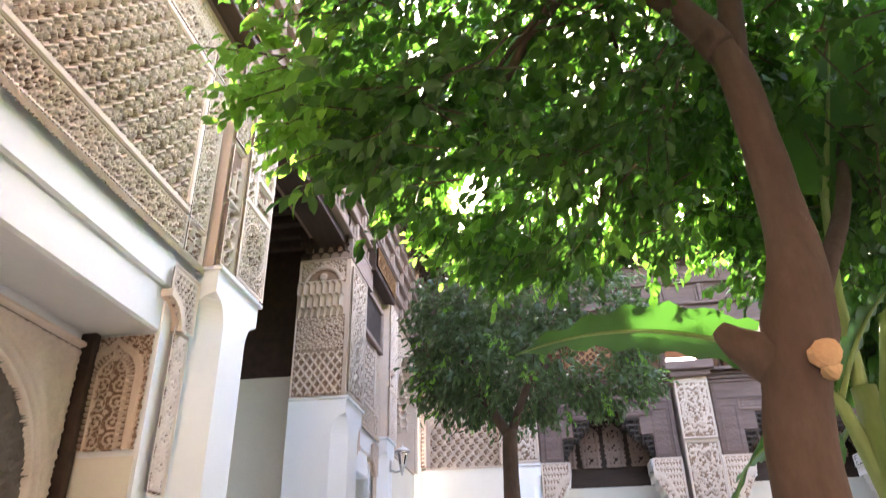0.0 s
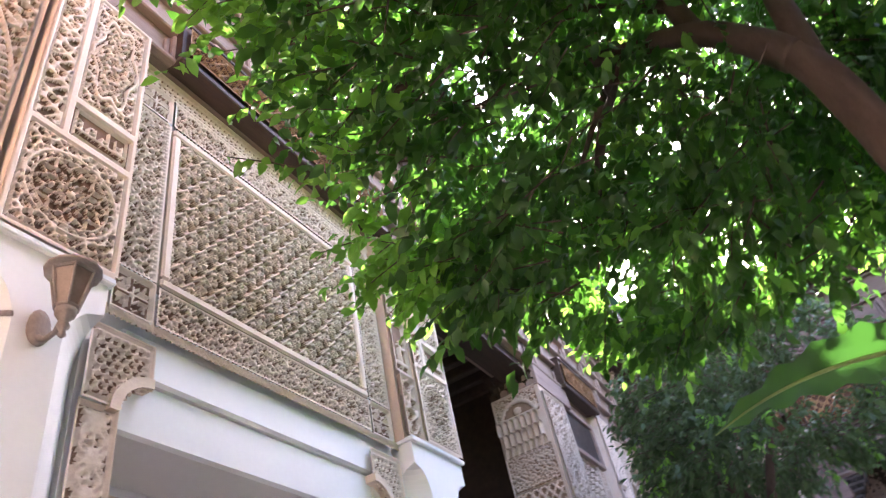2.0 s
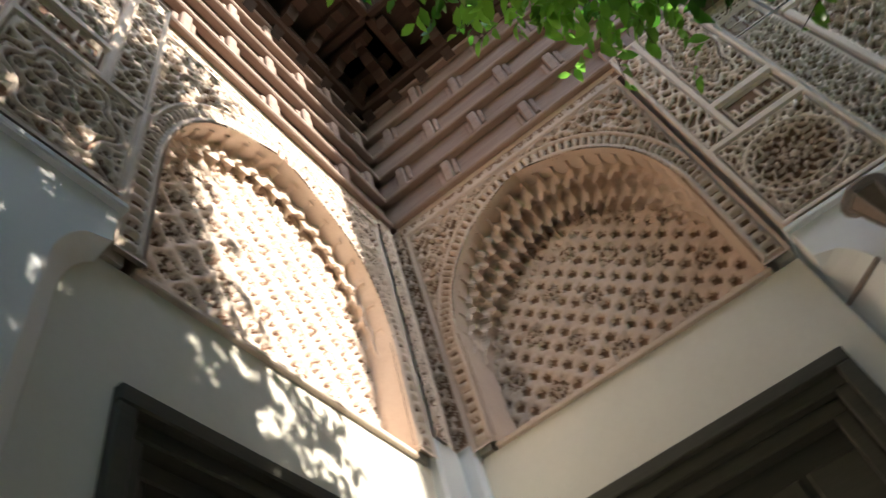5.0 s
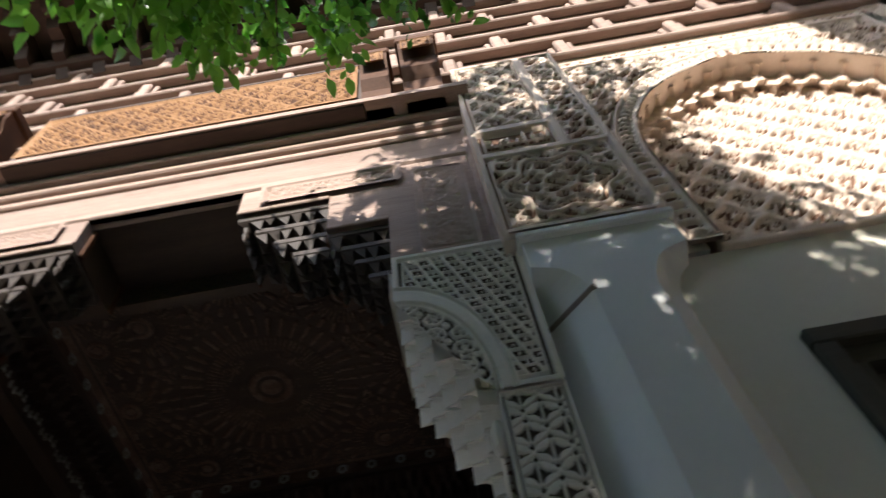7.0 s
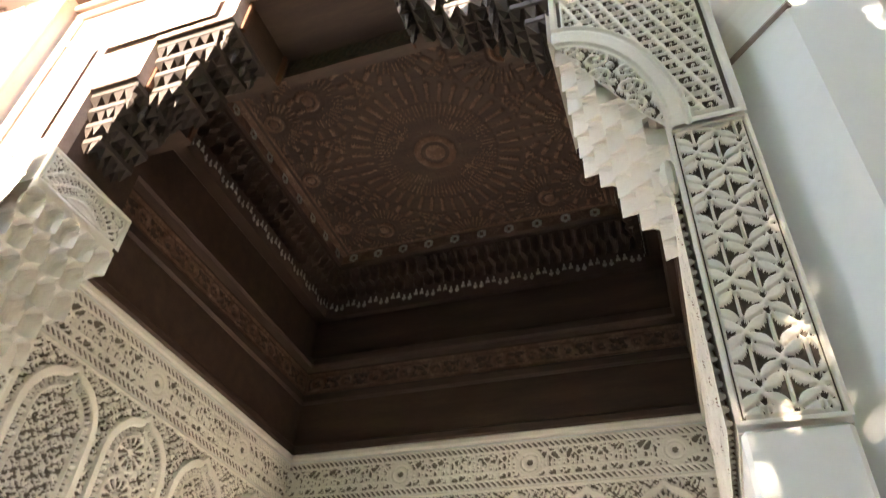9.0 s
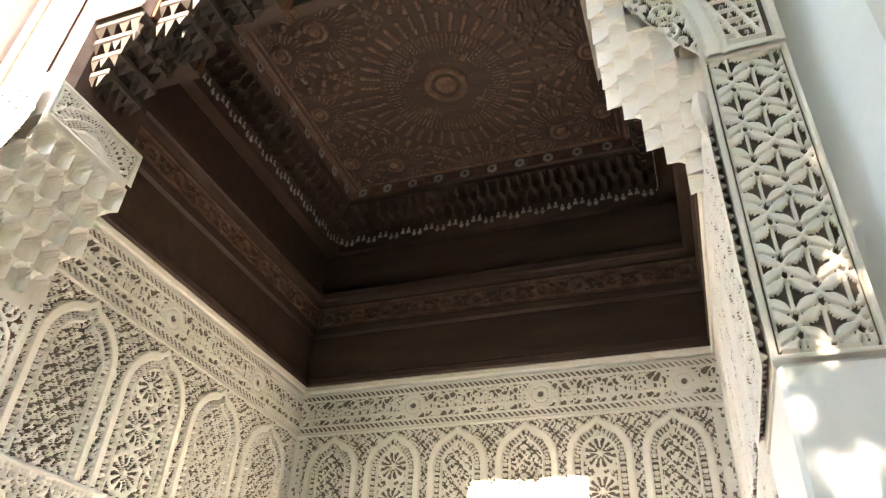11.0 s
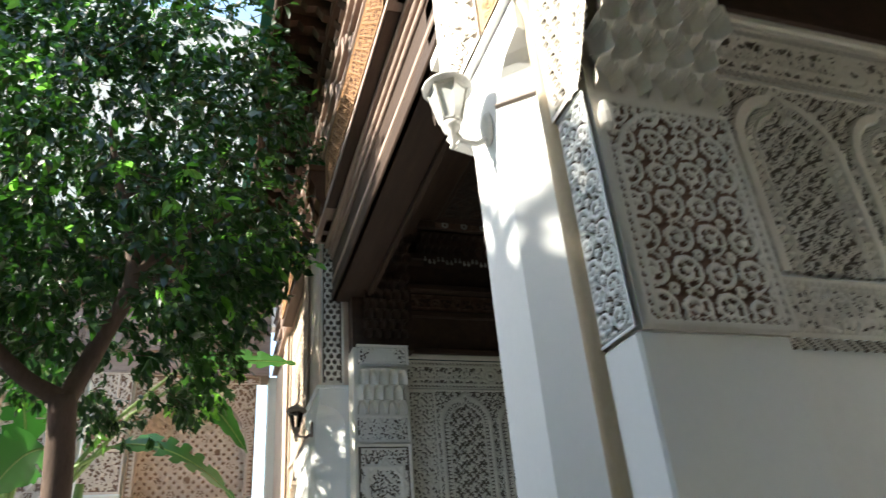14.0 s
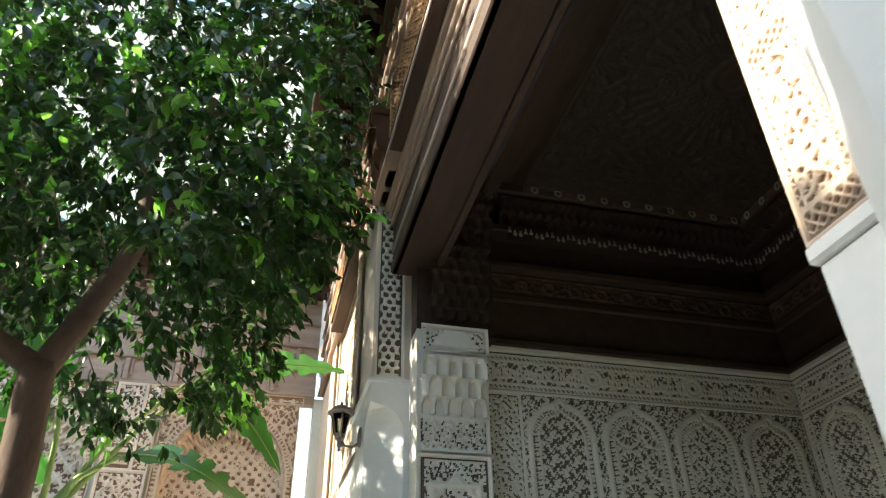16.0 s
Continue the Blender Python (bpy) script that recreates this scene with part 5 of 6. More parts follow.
thing("ceiling", "dark cedar boards over the loggia", "ceiling", WEST, Build().box(4.9, 9.4, 0.1, 3.0, 6.66, 6.76), [DARKWOOD], kind="structure")

# third west pier, seen end on
pier_shaft(wall_west, 8.68, 9.5, 0.78, cham=0.18)
core(wall_west, "pier_block", [(8.68, 9.5, 0.02, 0.78, LEDGE + 0.012, 6.1)], OCHRE)
M3 = Matrix.Translation((8.68, 0.76, 0)) @ Matrix.Rotation(radians(-90), 4, "Z")
relief("carved_panel", 0.7, 0.62, lambda u, v: border(np.maximum(np.maximum(line(frac(u / 0.117 + v / 0.155) - 0.5, 0.13), line(frac(u / 0.117 - v / 0.155) - 0.5, 0.13)), 0.35 * arabesque(u, v, 0.06)), u, v, 0.7, 0.62, 0.012), (OCHRE, OCHRE_GROUND), wall_west, 0, 0, LEDGE + 0.02, m=M3)
relief("carved_panel", 0.7, 0.5, lambda u, v: border(arabesque(u, v, 0.09), u, v, 0.7, 0.5, 0.012), (OCHRE, OCHRE_GROUND), wall_west, 0, 0, LEDGE + 0.64, m=M3)
b = Build()
cells(b, 0.03, 0.67, LEDGE + 1.12, LEDGE + 1.62, 0.0, -0.16, 7, 3, sub=10)
part("muqarnas_bracket", b, [OCHRE], wall_west, m=M3)
relief("lunette", 0.7, 0.4, lambda u, v: border(np.where(np.hypot(u - 0.35, v) < 0.3, np.maximum(line(np.hypot(u - 0.35, v) - 0.27, 0.03), line(np.hypot(u - 0.35, v - 0.12), 0.06)), arabesque(u, v, 0.08)), u, v, 0.7, 0.4, 0.015), (OCHRE, OCHRE_GROUND), wall_west, 0, 0, LEDGE + 1.62, m=M3)
b = Build()
cells(b, 0.0, 0.72, 6.12, 6.42, 0.0, -0.12, 5, 3)
b.box(-0.02, 0.74, -0.14, 0.1, 6.42, 6.5, c=0.015)
cells(b, 0.0, 0.72, 6.5, 7.1, -0.02, -0.22, 5, 4)
part("corbel", b, [DARKWOOD], wall_west, "cedar corbel carved in stalactites", m=M3)
relief("carved_panel", 0.8, 1.9, lambda u, v: border(lobed(u - 0.4, v - 0.95, 0.34, 0.85), u, v, 0.8, 1.9, 0.03), (OCHRE, OCHRE_GROUND), wall_west, 8.7, 0.015, LEDGE + 0.05)
core(wall_west, "lintel_board", [(8.66, 9.9, 0.0, 0.6, 6.1, TOP)], WOOD)
door_bay(wall_west, 9.5, 11.1, (OCHRE, OCHRE_GROUND), reveal=False)
fr = Build().box(9.55, 11.0, 0.06, 0.2, 5.42, 5.5, c=0.01).box(9.55, 11.0, 0.06, 0.2, 6.12, 6.2, c=0.01).box(9.55, 9.63, 0.06, 0.2, 5.5, 6.12, c=0.01).box(10.92, 11.0, 0.06, 0.2, 5.5, 6.12, c=0.01)
part("window_frame", fr, [WOOD], wall_west, "weathered cedar frame of an upper window")
# no hole is cut: a black board stands for the shade inside the window
core(wall_west, "shutter", [(9.63, 10.92, 0.1, 0.2, 5.5, 6.12)], BLACKWOOD, "dark board in place of the open window hole")
pier_shaft(wall_west, 11.12, 11.7, 0.5)
stack(wall_west, 11.12, 11.7, 1)
niche_bay(wall_west, 11.9, 14.1, 4.0, lambda u, v: sebka(u, v, 0.26, 0.3), (OCHRE, OCHRE_GROUND), door=(12.2, 13.8, 3.3))

# south wall: two openings with a pier between, and the stretch beyond
opening_bay(wall_south, -4.15, -0.79, (CARVED, GROUND))
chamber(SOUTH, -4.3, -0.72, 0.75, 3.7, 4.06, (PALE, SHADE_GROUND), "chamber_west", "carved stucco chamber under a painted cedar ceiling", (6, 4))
pier_shaft(wall_south, -5.38, -4.42, 0.6, cham=0.3)
core(wall_south, "core", [(-5.26, -4.39, 0.36, 3.9, 0, 5.9)], WHITE)
core(wall_south, "pier_block", [(-5.38, -4.4, 0.0, 0.3, LEDGE + 0.012, 5.86)], CARVED)
relief("ochre_strip", 0.26, 1.7, lambda u, v: border(scroll(u, v, 0.11), u, v, 0.26, 1.7, 0.02), (GOLD, OCHRE_GROUND), wall_south, -4.71, -0.004, LEDGE + 0.02, depth=0.03)
relief("carved_panel", 0.6, 1.7, lambda u, v: border(lobed(u - 0.3, v - 0.85, 0.25, 0.75), u, v, 0.6, 1.7, 0.025), (PALE, PALE_GROUND), wall_south, -5.34, -0.004, LEDGE + 0.02)
b = Build().tube([(-4.415, 0.085, 0), (-4.415, 0.085, LEDGE - 0.15), (-4.405, 0.02, LEDGE + 0.1), (-4.4, -0.03, LEDGE + 0.3), (-4.4, -0.03, 5.8)], [0.042] * 5, 14)
part("drain_pipe", b, [TAN], wall_south, "tan painted rain pipe", smooth=True)
opening_bay(wall_south, -9.98, -5.7, (CARVED, GROUND), left=False, yr=0.45, zr=2.53, zs=3.78, plain=True)
core(wall_south, "core", [(-5.455, -5.25, 0.45, 1.2, 0, 5.9), (-5.95, -5.27, 0.13, 0.55, 5.0, 5.9)], WHITE)
# unseen dark dado and floor cut the bounce; the ceiling paint carries the shade
chamber(SOUTH, -10.3, -5.72, 1.05, 4.5, 4.46, (PALE, SHADE_GROUND), "chamber_east", "shaded stucco chamber with blind arcades and dark cedar ceiling", (6, 4), zb=2.4, ceil=6.2, fine=0.0115, ends=(0.34, 0.1), dado=UNSEEN_DARK, paint=(DARKWOOD, BLACKWOOD))
thing("unseen_dark_floor", "unseen dark floor added to dim the chamber", "floor", SOUTH, Build().box(-10.3, -5.72, 0.7, 4.5, 0.004, 0.02), [UNSEEN_DARK], kind="structure")
core(wall_south, "beam_end", [(-10.3, -10.06, 0.34, 1.1, 4.424, 5.9)], DARKWOOD)
for k, zp in enumerate((4.76, 4.84, 4.78, 4.9)):
    part("pendant", Build().lathe([(0.003, zp), (0.03, zp + 0.16), (0.055, zp + 0.2), (0.06, 5.1)], 4, (-5.98 - 0.15 * k, 0.3, 0)), [DARKWOOD], wall_south, "pointed cedar pendant")
M4 = Matrix.Translation((-10.0, 0.33, 0)) @ Matrix.Rotation(radians(90), 4, "Z")
core(wall_south, "pilaster", [(-10.3, -10.0, 0.33, 0.98, 0, 4.42)], PALE)
relief("star_panel", 0.62, 0.9, lambda u, v: border(np.maximum(line(np.maximum(np.abs(u - 0.31), np.abs(v - 0.45)) - 0.2, 0.025), np.maximum(line(np.abs(u - 0.31) + np.abs(v - 0.45) - 0.28, 0.025), 0.8 * arabesque(u, v, 0.085))), u, v, 0.62, 0.9, 0.025), (PALE, PALE_GROUND), wall_south, 0.01, 0, 2.38, m=M4)
b = Build()
cells(b, 0.03, 0.61, 3.62, 4.13, -0.012, -0.12, 5, 3, sub=10)
part("muqarnas_bracket", b, [PALE], wall_south, m=M4)
relief("carved_panel", 0.62, 0.3, lambda u, v: border(arabesque(u, v, 0.07), u, v, 0.62, 0.3, 0.015), (PALE, PALE_GROUND), wall_south, 0.01, 0, 3.3, m=M4)
relief("carved_panel", 0.62, 0.26, lambda u, v: border(np.where(np.hypot(u - 0.31, v) < 0.22, 0.7, arabesque(u, v, 0.09)), u, v, 0.62, 0.26, 0.02), (PALE, PALE_GROUND), wall_south, 0.01, -0.1, 4.15, m=M4)
b = Build()
cells(b, 0.12, 0.68, 4.55, 5.25, 0.0, -0.2, 5, 6)
cells(b, 0.12, 0.72, 5.3, 6.1, -0.05, -0.4, 5, 7)
part("corbel", b, [DARKWOOD], wall_south, "cedar corbel carved in stalactites", m=M4)
pier_shaft(wall_south, -11.6, -10.42, 0.7, cham=0.3)
core(wall_south, "pier_block", [(-11.6, -10.44, 0.0, 0.6, LEDGE, TOP)], CARVED)
M5 = Matrix.Translation((-10.44, 0.02, 0)) @ Matrix.Rotation(radians(90), 4, "Z")
relief("side_lattice", 0.28, 1.95, lambda u, v: border(honeycomb(u, v, 0.085), u, v, 0.28, 1.95, 0.025), (PALE, PALE_GROUND), wall_south, 0, 0, LEDGE + 0.01, m=M5)
relief("ochre_strip", 0.4, 2.2, lambda u, v: border(scroll(u, v, 0.12), u, v, 0.4, 2.2, 0.02), (OCHRE, OCHRE_GROUND), wall_south, -11.6, -0.004, LEDGE + 0.02)
door_bay(wall_south, -14.5, -11.6, (OCHRE, OCHRE_GROUND), reveal=False)
core(wall_south, "core", [(-17.2, -14.5, 0.1, 0.7, 0, TOP)], OCHRE)
relief("ochre_strip", 0.5, 5.9, lambda u, v: border(scroll(u, v, 0.13), u, v, 0.5, 5.9, 0.03), (OCHRE, OCHRE_GROUND), wall_south, -15.1, 0.09, 0.5)
core(wall_south, "core", [(2.3, 2.6, 0.05, 0.6, LEDGE, TOP)], CREAM)
core(wall_south, "corner_pier", [(2.3, 2.6, 0.03, 0.6, 0, LEDGE)], WHITE, c=0.02)
relief("carved_strip", 0.16, 2.3, lambda u, v: border(scroll(u, v, 0.12), u, v, 0.16, 2.3, 0.015), (CARVED, GROUND), wall_south, 2.31, 0.045, 4.05)

# north wall
niche_bay(wall_north, -2.62, -0.8, 4.22, lambda u, v: sebka(u, v, 0.2, 0.24), (OCHRE, OCHRE_GROUND), door=(-2.3, -1.1, 3.1))
core(wall_north, "core", [(-3.2, -2.6, 0.06, 0.6, 0, TOP)], CREAM)
pier_shaft(wall_north, -0.75, -0.15, 0.5, z1=4.2)
core(wall_north, "pier_block", [(-0.78, -0.15, 0.03, 0.6, 4.2, TOP)], OCHRE)
relief("carved_panel", 0.6, 2.1, lambda u, v: border(lobed(u - 0.3, v - 1.05, 0.25, 0.9), u, v, 0.6, 2.1, 0.03), (OCHRE, OCHRE_GROUND), wall_north, -0.76, 0.02, 4.25)
for x0, x1 in ((0.1, 2.4), (3.65, 6.4), (7.6, 10.4)):
    opening_bay(wall_north, x0, x1, (OCHRE, OCHRE_GROUND))
    bk = core(wall_north, "gallery_back", [(x0 - 0.6, x1 + 0.6, 1.4, 1.6, 0, 3.9)], CREAM)
    core(wall_north, "gallery_back", [(x0 - 0.6, x1 + 0.6, 1.4, 1.6, 3.9, 6.2), (x0 - 0.6, x0 - 0.5, 0.6, 1.5, 0, 6.2), (x1 + 0.5, x1 + 0.6, 0.6, 1.5, 0, 6.2), (x0 - 0.6, x1 + 0.6, 0.5, 1.6, 5.9, 6.0)], DARKWOOD)
    n = 4
    for k in range(n):
        ww = (x1 - x0 - 0.2) / n
        relief("window_grille", ww - 0.08, 0.95, lambda u, v: blind_arch(u, v, ww - 0.08, 0.95, lambda a, b2, s: petals(a, b2, 0.16)), (WOOD, DARKWOOD), wall_north, x0 + 0.1 + k * ww, 1.38, 4.3, depth=0.05, res=0.024)
for x0 in (2.72, 6.72):
    pier_shaft(wall_north, x0, x0 + 0.66, 0.6, z1=3.2, mat=OCHRE)
    core(wall_north, "pier_block", [(x0, x0 + 0.66, 0.03, 0.6, 3.2, 6.0)], OCHRE)
    relief("carved_panel", 0.66, 1.2, lambda u, v: border(lobed(u - 0.33, v - 0.6, 0.27, 0.55), u, v, 0.66, 1.2, 0.03), (OCHRE, OCHRE_GROUND), wall_north, x0, 0.02, 4.55)
    relief("carved_panel", 0.66, 1.25, lambda u, v: border(lobed(u - 0.33, v - 0.62, 0.27, 0.55), u, v, 0.66, 1.25, 0.03), (OCHRE, OCHRE_GROUND), wall_north, x0, 0.02, 3.25)
    b = Build().box(x0 - 0.08, x0 + 0.74, -0.1, 0.2, 5.8, 5.92, c=0.02).box(x0 - 0.16, x0 + 0.82, -0.2, 0.2, 5.921, 6.1, c=0.02)
    part("cedar_capital", b, [GALLERY], wall_north)
upper(wall_north, -2.6, 17, rows=4)
core(wall_north, "core", [(10.6, 18, 0.1, 0.6, 0, TOP)], CREAM)

# east wall
core(wall_east, "core", [(-16, -4.5, 0.1, 0.6, 0, TOP), (1.0, 2.0, 0.1, 0.6, 0, TOP)], CREAM)
niche_bay(wall_east, -1.6, 0.75, 4.0, lambda u, v: stars(u, v, 0.18), (OCHRE, OCHRE_GROUND), door=(-1.2, 0.4, 3.2))
stack(wall_east, -2.4, -1.65, 1)
pier_shaft(wall_east, -2.4, -1.65, 0.5)
niche_bay(wall_east, -4.9, -2.5, 4.0, lambda u, v: sebka(u, v, 0.3, 0.34), (CARVED, GROUND), door=(-4.4, -2.9, 3.2))
relief("carved_panel", 5.0, 2.3, lambda u, v: border(sebka(u, v, 0.4, 0.45), u, v, 5.0, 2.3, 0.06), (CARVED, GROUND), wall_east, -10.0, 0.09, 4.05, res=0.03)
upper(wall_east, -14.5, 1.0, rows=4)
PLASTER = surface("pink_plaster", [(0.2, (0.68, 0.55, 0.48)), (0.5, (0.76, 0.64, 0.57)), (0.8, (0.82, 0.72, 0.65))], 1.2, 18, 0.3, 0.9, dirt=(0.66, (0.42, 0.3, 0.24)))
core(wall_east, "upper_storey", [(-15, 2.5, 2.3, 2.7, 8.5, 19.0)], PLASTER, "plain pink plaster wall of the upper storey")


# ---- plants ----
def leaf_mesh(name, mats, centres, dirs, size, rng, wide=0.42, slots=None):
    """Many small leaves, each folded along its rib and bent at the tip."""
    n = len(centres)
    d = dirs / np.linalg.norm(dirs, axis=1, keepdims=True)
    up = rng.normal(size=(n, 3)) * 0.55 + np.array([0, 0, 1.0])
    s = np.cross(d, up)
    s /= np.linalg.norm(s, axis=1, keepdims=True) + 1e-9
    nn = np.cross(s, d)
    L = (size * rng.uniform(0.65, 1.25, n))[:, None]
    W = L * wide * 0.5
    droop = nn * L
    p0 = centres
    m1 = centres + d * L * 0.35 + droop * 0.03
    m2 = centres + d * L * 0.7 - droop * 0.03
    tip = centres + d * L - droop * 0.16
    l1, r1 = m1 + s * W + droop * 0.07, m1 - s * W + droop * 0.07
    l2, r2 = m2 + s * W * 0.8 + droop * 0.04, m2 - s * W * 0.8 + droop * 0.04
    co = np.stack([p0, m1, m2, tip, l1, l2, r1, r2], 1).reshape(-1, 3)
    base = (np.arange(n) * 8)[:, None]
    tri = np.array([[0, 1, 4], [4, 1, 2], [4, 2, 5], [5, 2, 3], [0, 6, 1], [6, 2, 1], [6, 7, 2], [7, 3, 2]])
    f = (base[:, :, None] + tri[None]).reshape(-1, 3)
    me = bpy.data.meshes.new(name)
    me.vertices.add(len(co))
    me.vertices.foreach_set("co", co.ravel())
    me.loops.add(f.size)
    me.loops.foreach_set("vertex_index", f.ravel().astype(np.int32))
    me.polygons.add(len(f))
    me.polygons.foreach_set("loop_start", np.arange(0, f.size, 3, dtype=np.int32))
    for m in mats:
        me.materials.append(m)
    if slots is not None:
        me.polygons.foreach_set("material_index", np.repeat(slots, 8).astype(np.int32))
    me.polygons.foreach_set("use_smooth", np.ones(len(f), bool))
    me.update(calc_edges=True)
    return me


def crown(tree, centre, radius, zlow, zhigh, twigs, per, size, mats, rng, young=0.0, squash=(1, 1), gaps=0.12, opening=None, wide=0.42):
    """Leafy twigs spread through a dome with an uneven outline, gaps and hanging tips."""
    pos, dirs, slots = [], [], []
    stems = Build()
    made = 0
    while made < twigs:
        a, r = rng.uniform(0, 2 * math.pi), math.sqrt(rng.uniform(0, 1))
        lobe = 0.95 + 0.05 * math.sin(3 * a + 1.3) + 0.05 * math.sin(7 * a)
        x, y = centre[0] + radius * squash[0] * lobe * r * math.cos(a), centre[1] + radius * squash[1] * lobe * r * math.sin(a)
        lo = zlow(r, a, x, y)
        hi = zhigh(r, a, x, y)
        t = rng.uniform(0, 1)
        z = lo + (hi - lo) * (t ** 1.3)
        g = noise.noise(Vector((x * 1.15, y * 1.15, z * 1.3)))
        if g < -gaps and rng.uniform() < 0.92:
            continue
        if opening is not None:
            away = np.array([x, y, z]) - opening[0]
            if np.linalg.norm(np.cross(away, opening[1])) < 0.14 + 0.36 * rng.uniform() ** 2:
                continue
        made += 1
        out = np.array([math.cos(a) * (0.3 + r), math.sin(a) * (0.3 + r), rng.uniform(-0.9, 0.35)]) + rng.normal(size=3) * 0.45
        out /= np.linalg.norm(out)
        ln = rng.uniform(0.18, 0.42)
        p = np.array([x, y, z])
        fresh = rng.uniform() < young * (1.8 if (r > 0.82 and t < 0.6) else 0.15)
        if made % 3 == 0:
            stems.tube([tuple(p - out * 0.12), tuple(p + out * ln * 0.5 + (0, 0, 0.01)), tuple(p + out * ln)], [0.006, 0.004, 0.002], 4)
        for k in range(per):
            q = p + out * ln * (k + 0.5) / per
            dd = out * 0.7 + rng.normal(size=3) * 0.6 + np.array([0, 0, -0.6])
            pos.append(q)
            dirs.append(dd)
            slots.append(1 if fresh else 0)
    me = leaf_mesh("leaves", mats, np.array(pos), np.array(dirs), size, rng, wide, slots=np.array(slots))
    tagged(part("leaves", me, None, tree, "dense glossy green leaves"), kind="stuff")
    tagged(part("twig", stems, [BARK], tree), kind="stuff")


def limb(tree, name, pts, radii, label="", sides=12):
    """A tapered limb through smoothed points."""
    P = [Vector(p) for p in pts]
    path, rr = [], []
    for i in range(len(P) - 1):
        p0, p1, p2, p3 = P[max(i - 1, 0)], P[i], P[i + 1], P[min(i + 2, len(P) - 1)]
        for k in range(6):
            t = k / 6
            path.append(0.5 * ((2 * p1) + (p2 - p0) * t + (2 * p0 - 5 * p1 + 4 * p2 - p3) * t * t + (3 * p1 - p0 - 3 * p2 + p3) * t ** 3))
            wob = 1 + 0.06 * noise.noise(path[-1] * 5)
            rr.append((radii[i] * (1 - t) + radii[i + 1] * t) * wob)
    path.append(P[-1])
    rr.append(radii[-1])
    return part(name, Build().tube([p[:] for p in path], rr, sides), [BARK], tree, label, smooth=True)


def ground_bed(x, y, r):
    b = Build().lathe([(r, 0.0), (r, 0.06), (r * 0.6, 0.11), (0.05, 0.13)], 20, (x, y, 0))
    thing("planting_bed", "round bed of dark soil in the paving", "bed", build=b, mats=[SOIL], smooth=True)


# near orange tree
rng = np.random.default_rng(7)
tree = thing("orange_tree", "large orange tree with dense dark green leaves", "tree")
limb(tree, "trunk", [(0.95, 2.74, 0.0), (0.93, 2.73, 1.0), (0.9, 2.72, 1.85), (0.93, 2.7, 2.2), (1.0, 2.7, 2.46), (1.06, 2.7, 2.76), (1.06, 2.7, 3.08), (1.05, 2.7, 3.39), (1.035, 2.7, 3.7), (0.99, 2.7, 3.94)], [0.17, 0.145, 0.125, 0.12, 0.145, 0.108, 0.088, 0.084, 0.08, 0.074], "smooth brown leaning trunk", 16)
limb(tree, "branch", [(1.0, 2.7, 3.88), (0.87, 2.7, 4.14), (0.7, 2.7, 4.35), (0.39, 2.7, 4.5), (0.08, 2.7, 4.61), (-0.24, 2.7, 4.7), (-0.9, 2.7, 4.8)], [0.085, 0.072, 0.066, 0.045, 0.036, 0.028, 0.012])
limb(tree, "branch", [(1.03, 2.7, 3.75), (1.08, 2.7, 4.1), (1.13, 2.7, 4.38), (1.33, 2.7, 4.9), (1.5, 2.6, 5.4)], [0.07, 0.062, 0.058, 0.045, 0.02])
limb(tree, "branch", [(0.72, 2.7, 4.33), (0.71, 2.7, 4.68), (0.75, 2.7, 5.1), (0.6, 2.4, 5.6)], [0.06, 0.055, 0.045, 0.02])
limb(tree, "branch", [(0.71, 2.7, 4.6), (0.4, 2.65, 4.85), (0.1, 2.5, 5.0)], [0.035, 0.028, 0.012])
limb(tree, "branch", [(0.39, 2.7, 4.5), (0.15, 2.75, 4.3), (-0.1, 2.8, 4.0)], [0.03, 0.02, 0.01])
limb(tree, "branch", [(1.0, 2.7, 2.28), (0.87, 2.72, 2.36), (0.78, 2.74, 2.43), (0.72, 2.75, 2.5)], [0.13, 0.1, 0.07, 0.035])
limb(tree, "branch", [(1.05, 2.78, 2.4), (1.25, 3.0, 2.75), (1.65, 3.4, 3.4), (2.0, 3.9, 4.2)], [0.06, 0.05, 0.04, 0.02])
limb(tree, "branch", [(1.33, 2.7, 4.85), (1.7, 1.9, 5.0), (1.9, 1.1, 5.1), (2.0, 0.4, 5.1)], [0.045, 0.035, 0.025, 0.01])
limb(tree, "branch", [(0.35, 2.7, 4.5), (0.0, 3.2, 4.4), (-0.4, 4.0, 4.2)], [0.04, 0.03, 0.01])
ct = Build().lathe([(0.05, -0.02), (0.052, 0.02), (0.05, 0.04), (0.03, 0.05), (0.008, 0.053)], 14).lathe([(0.03, -0.02), (0.032, 0.02), (0.018, 0.035)], 10, (0.008, -0.055, 0))
ct.v = [(x * (1 + 0.22 * noise.noise(Vector((x, y, z)) * 38)), y * (1 + 0.22 * noise.noise(Vector((y, x, z)) * 30)), z) for x, y, z in ct.v]
part("cut_stub", ct, [CUTWOOD], tree, "pale sawn branch stub", m=look((1.0, 2.53, 2.3), (1.15, 5.5, 2.5)))


def low1(r, a, x, y):
    return 2.95 + 0.95 * math.exp(-((x - 1.5) / 0.4) ** 2 - ((y - 2.95) / 0.7) ** 2) + 0.5 * max(0.0, y - 2.8) + 0.55 * max(0.0, 2.6 - y) + 0.7 * max(0.0, 0.9 - y) + 1.0 * math.exp(-((x - 0.6) / 0.85) ** 2 - ((y - 2.25) / 0.65) ** 2) + 1.0 * max(0.0, -x - 0.3) + 0.2 * math.sin(5 * a) * r


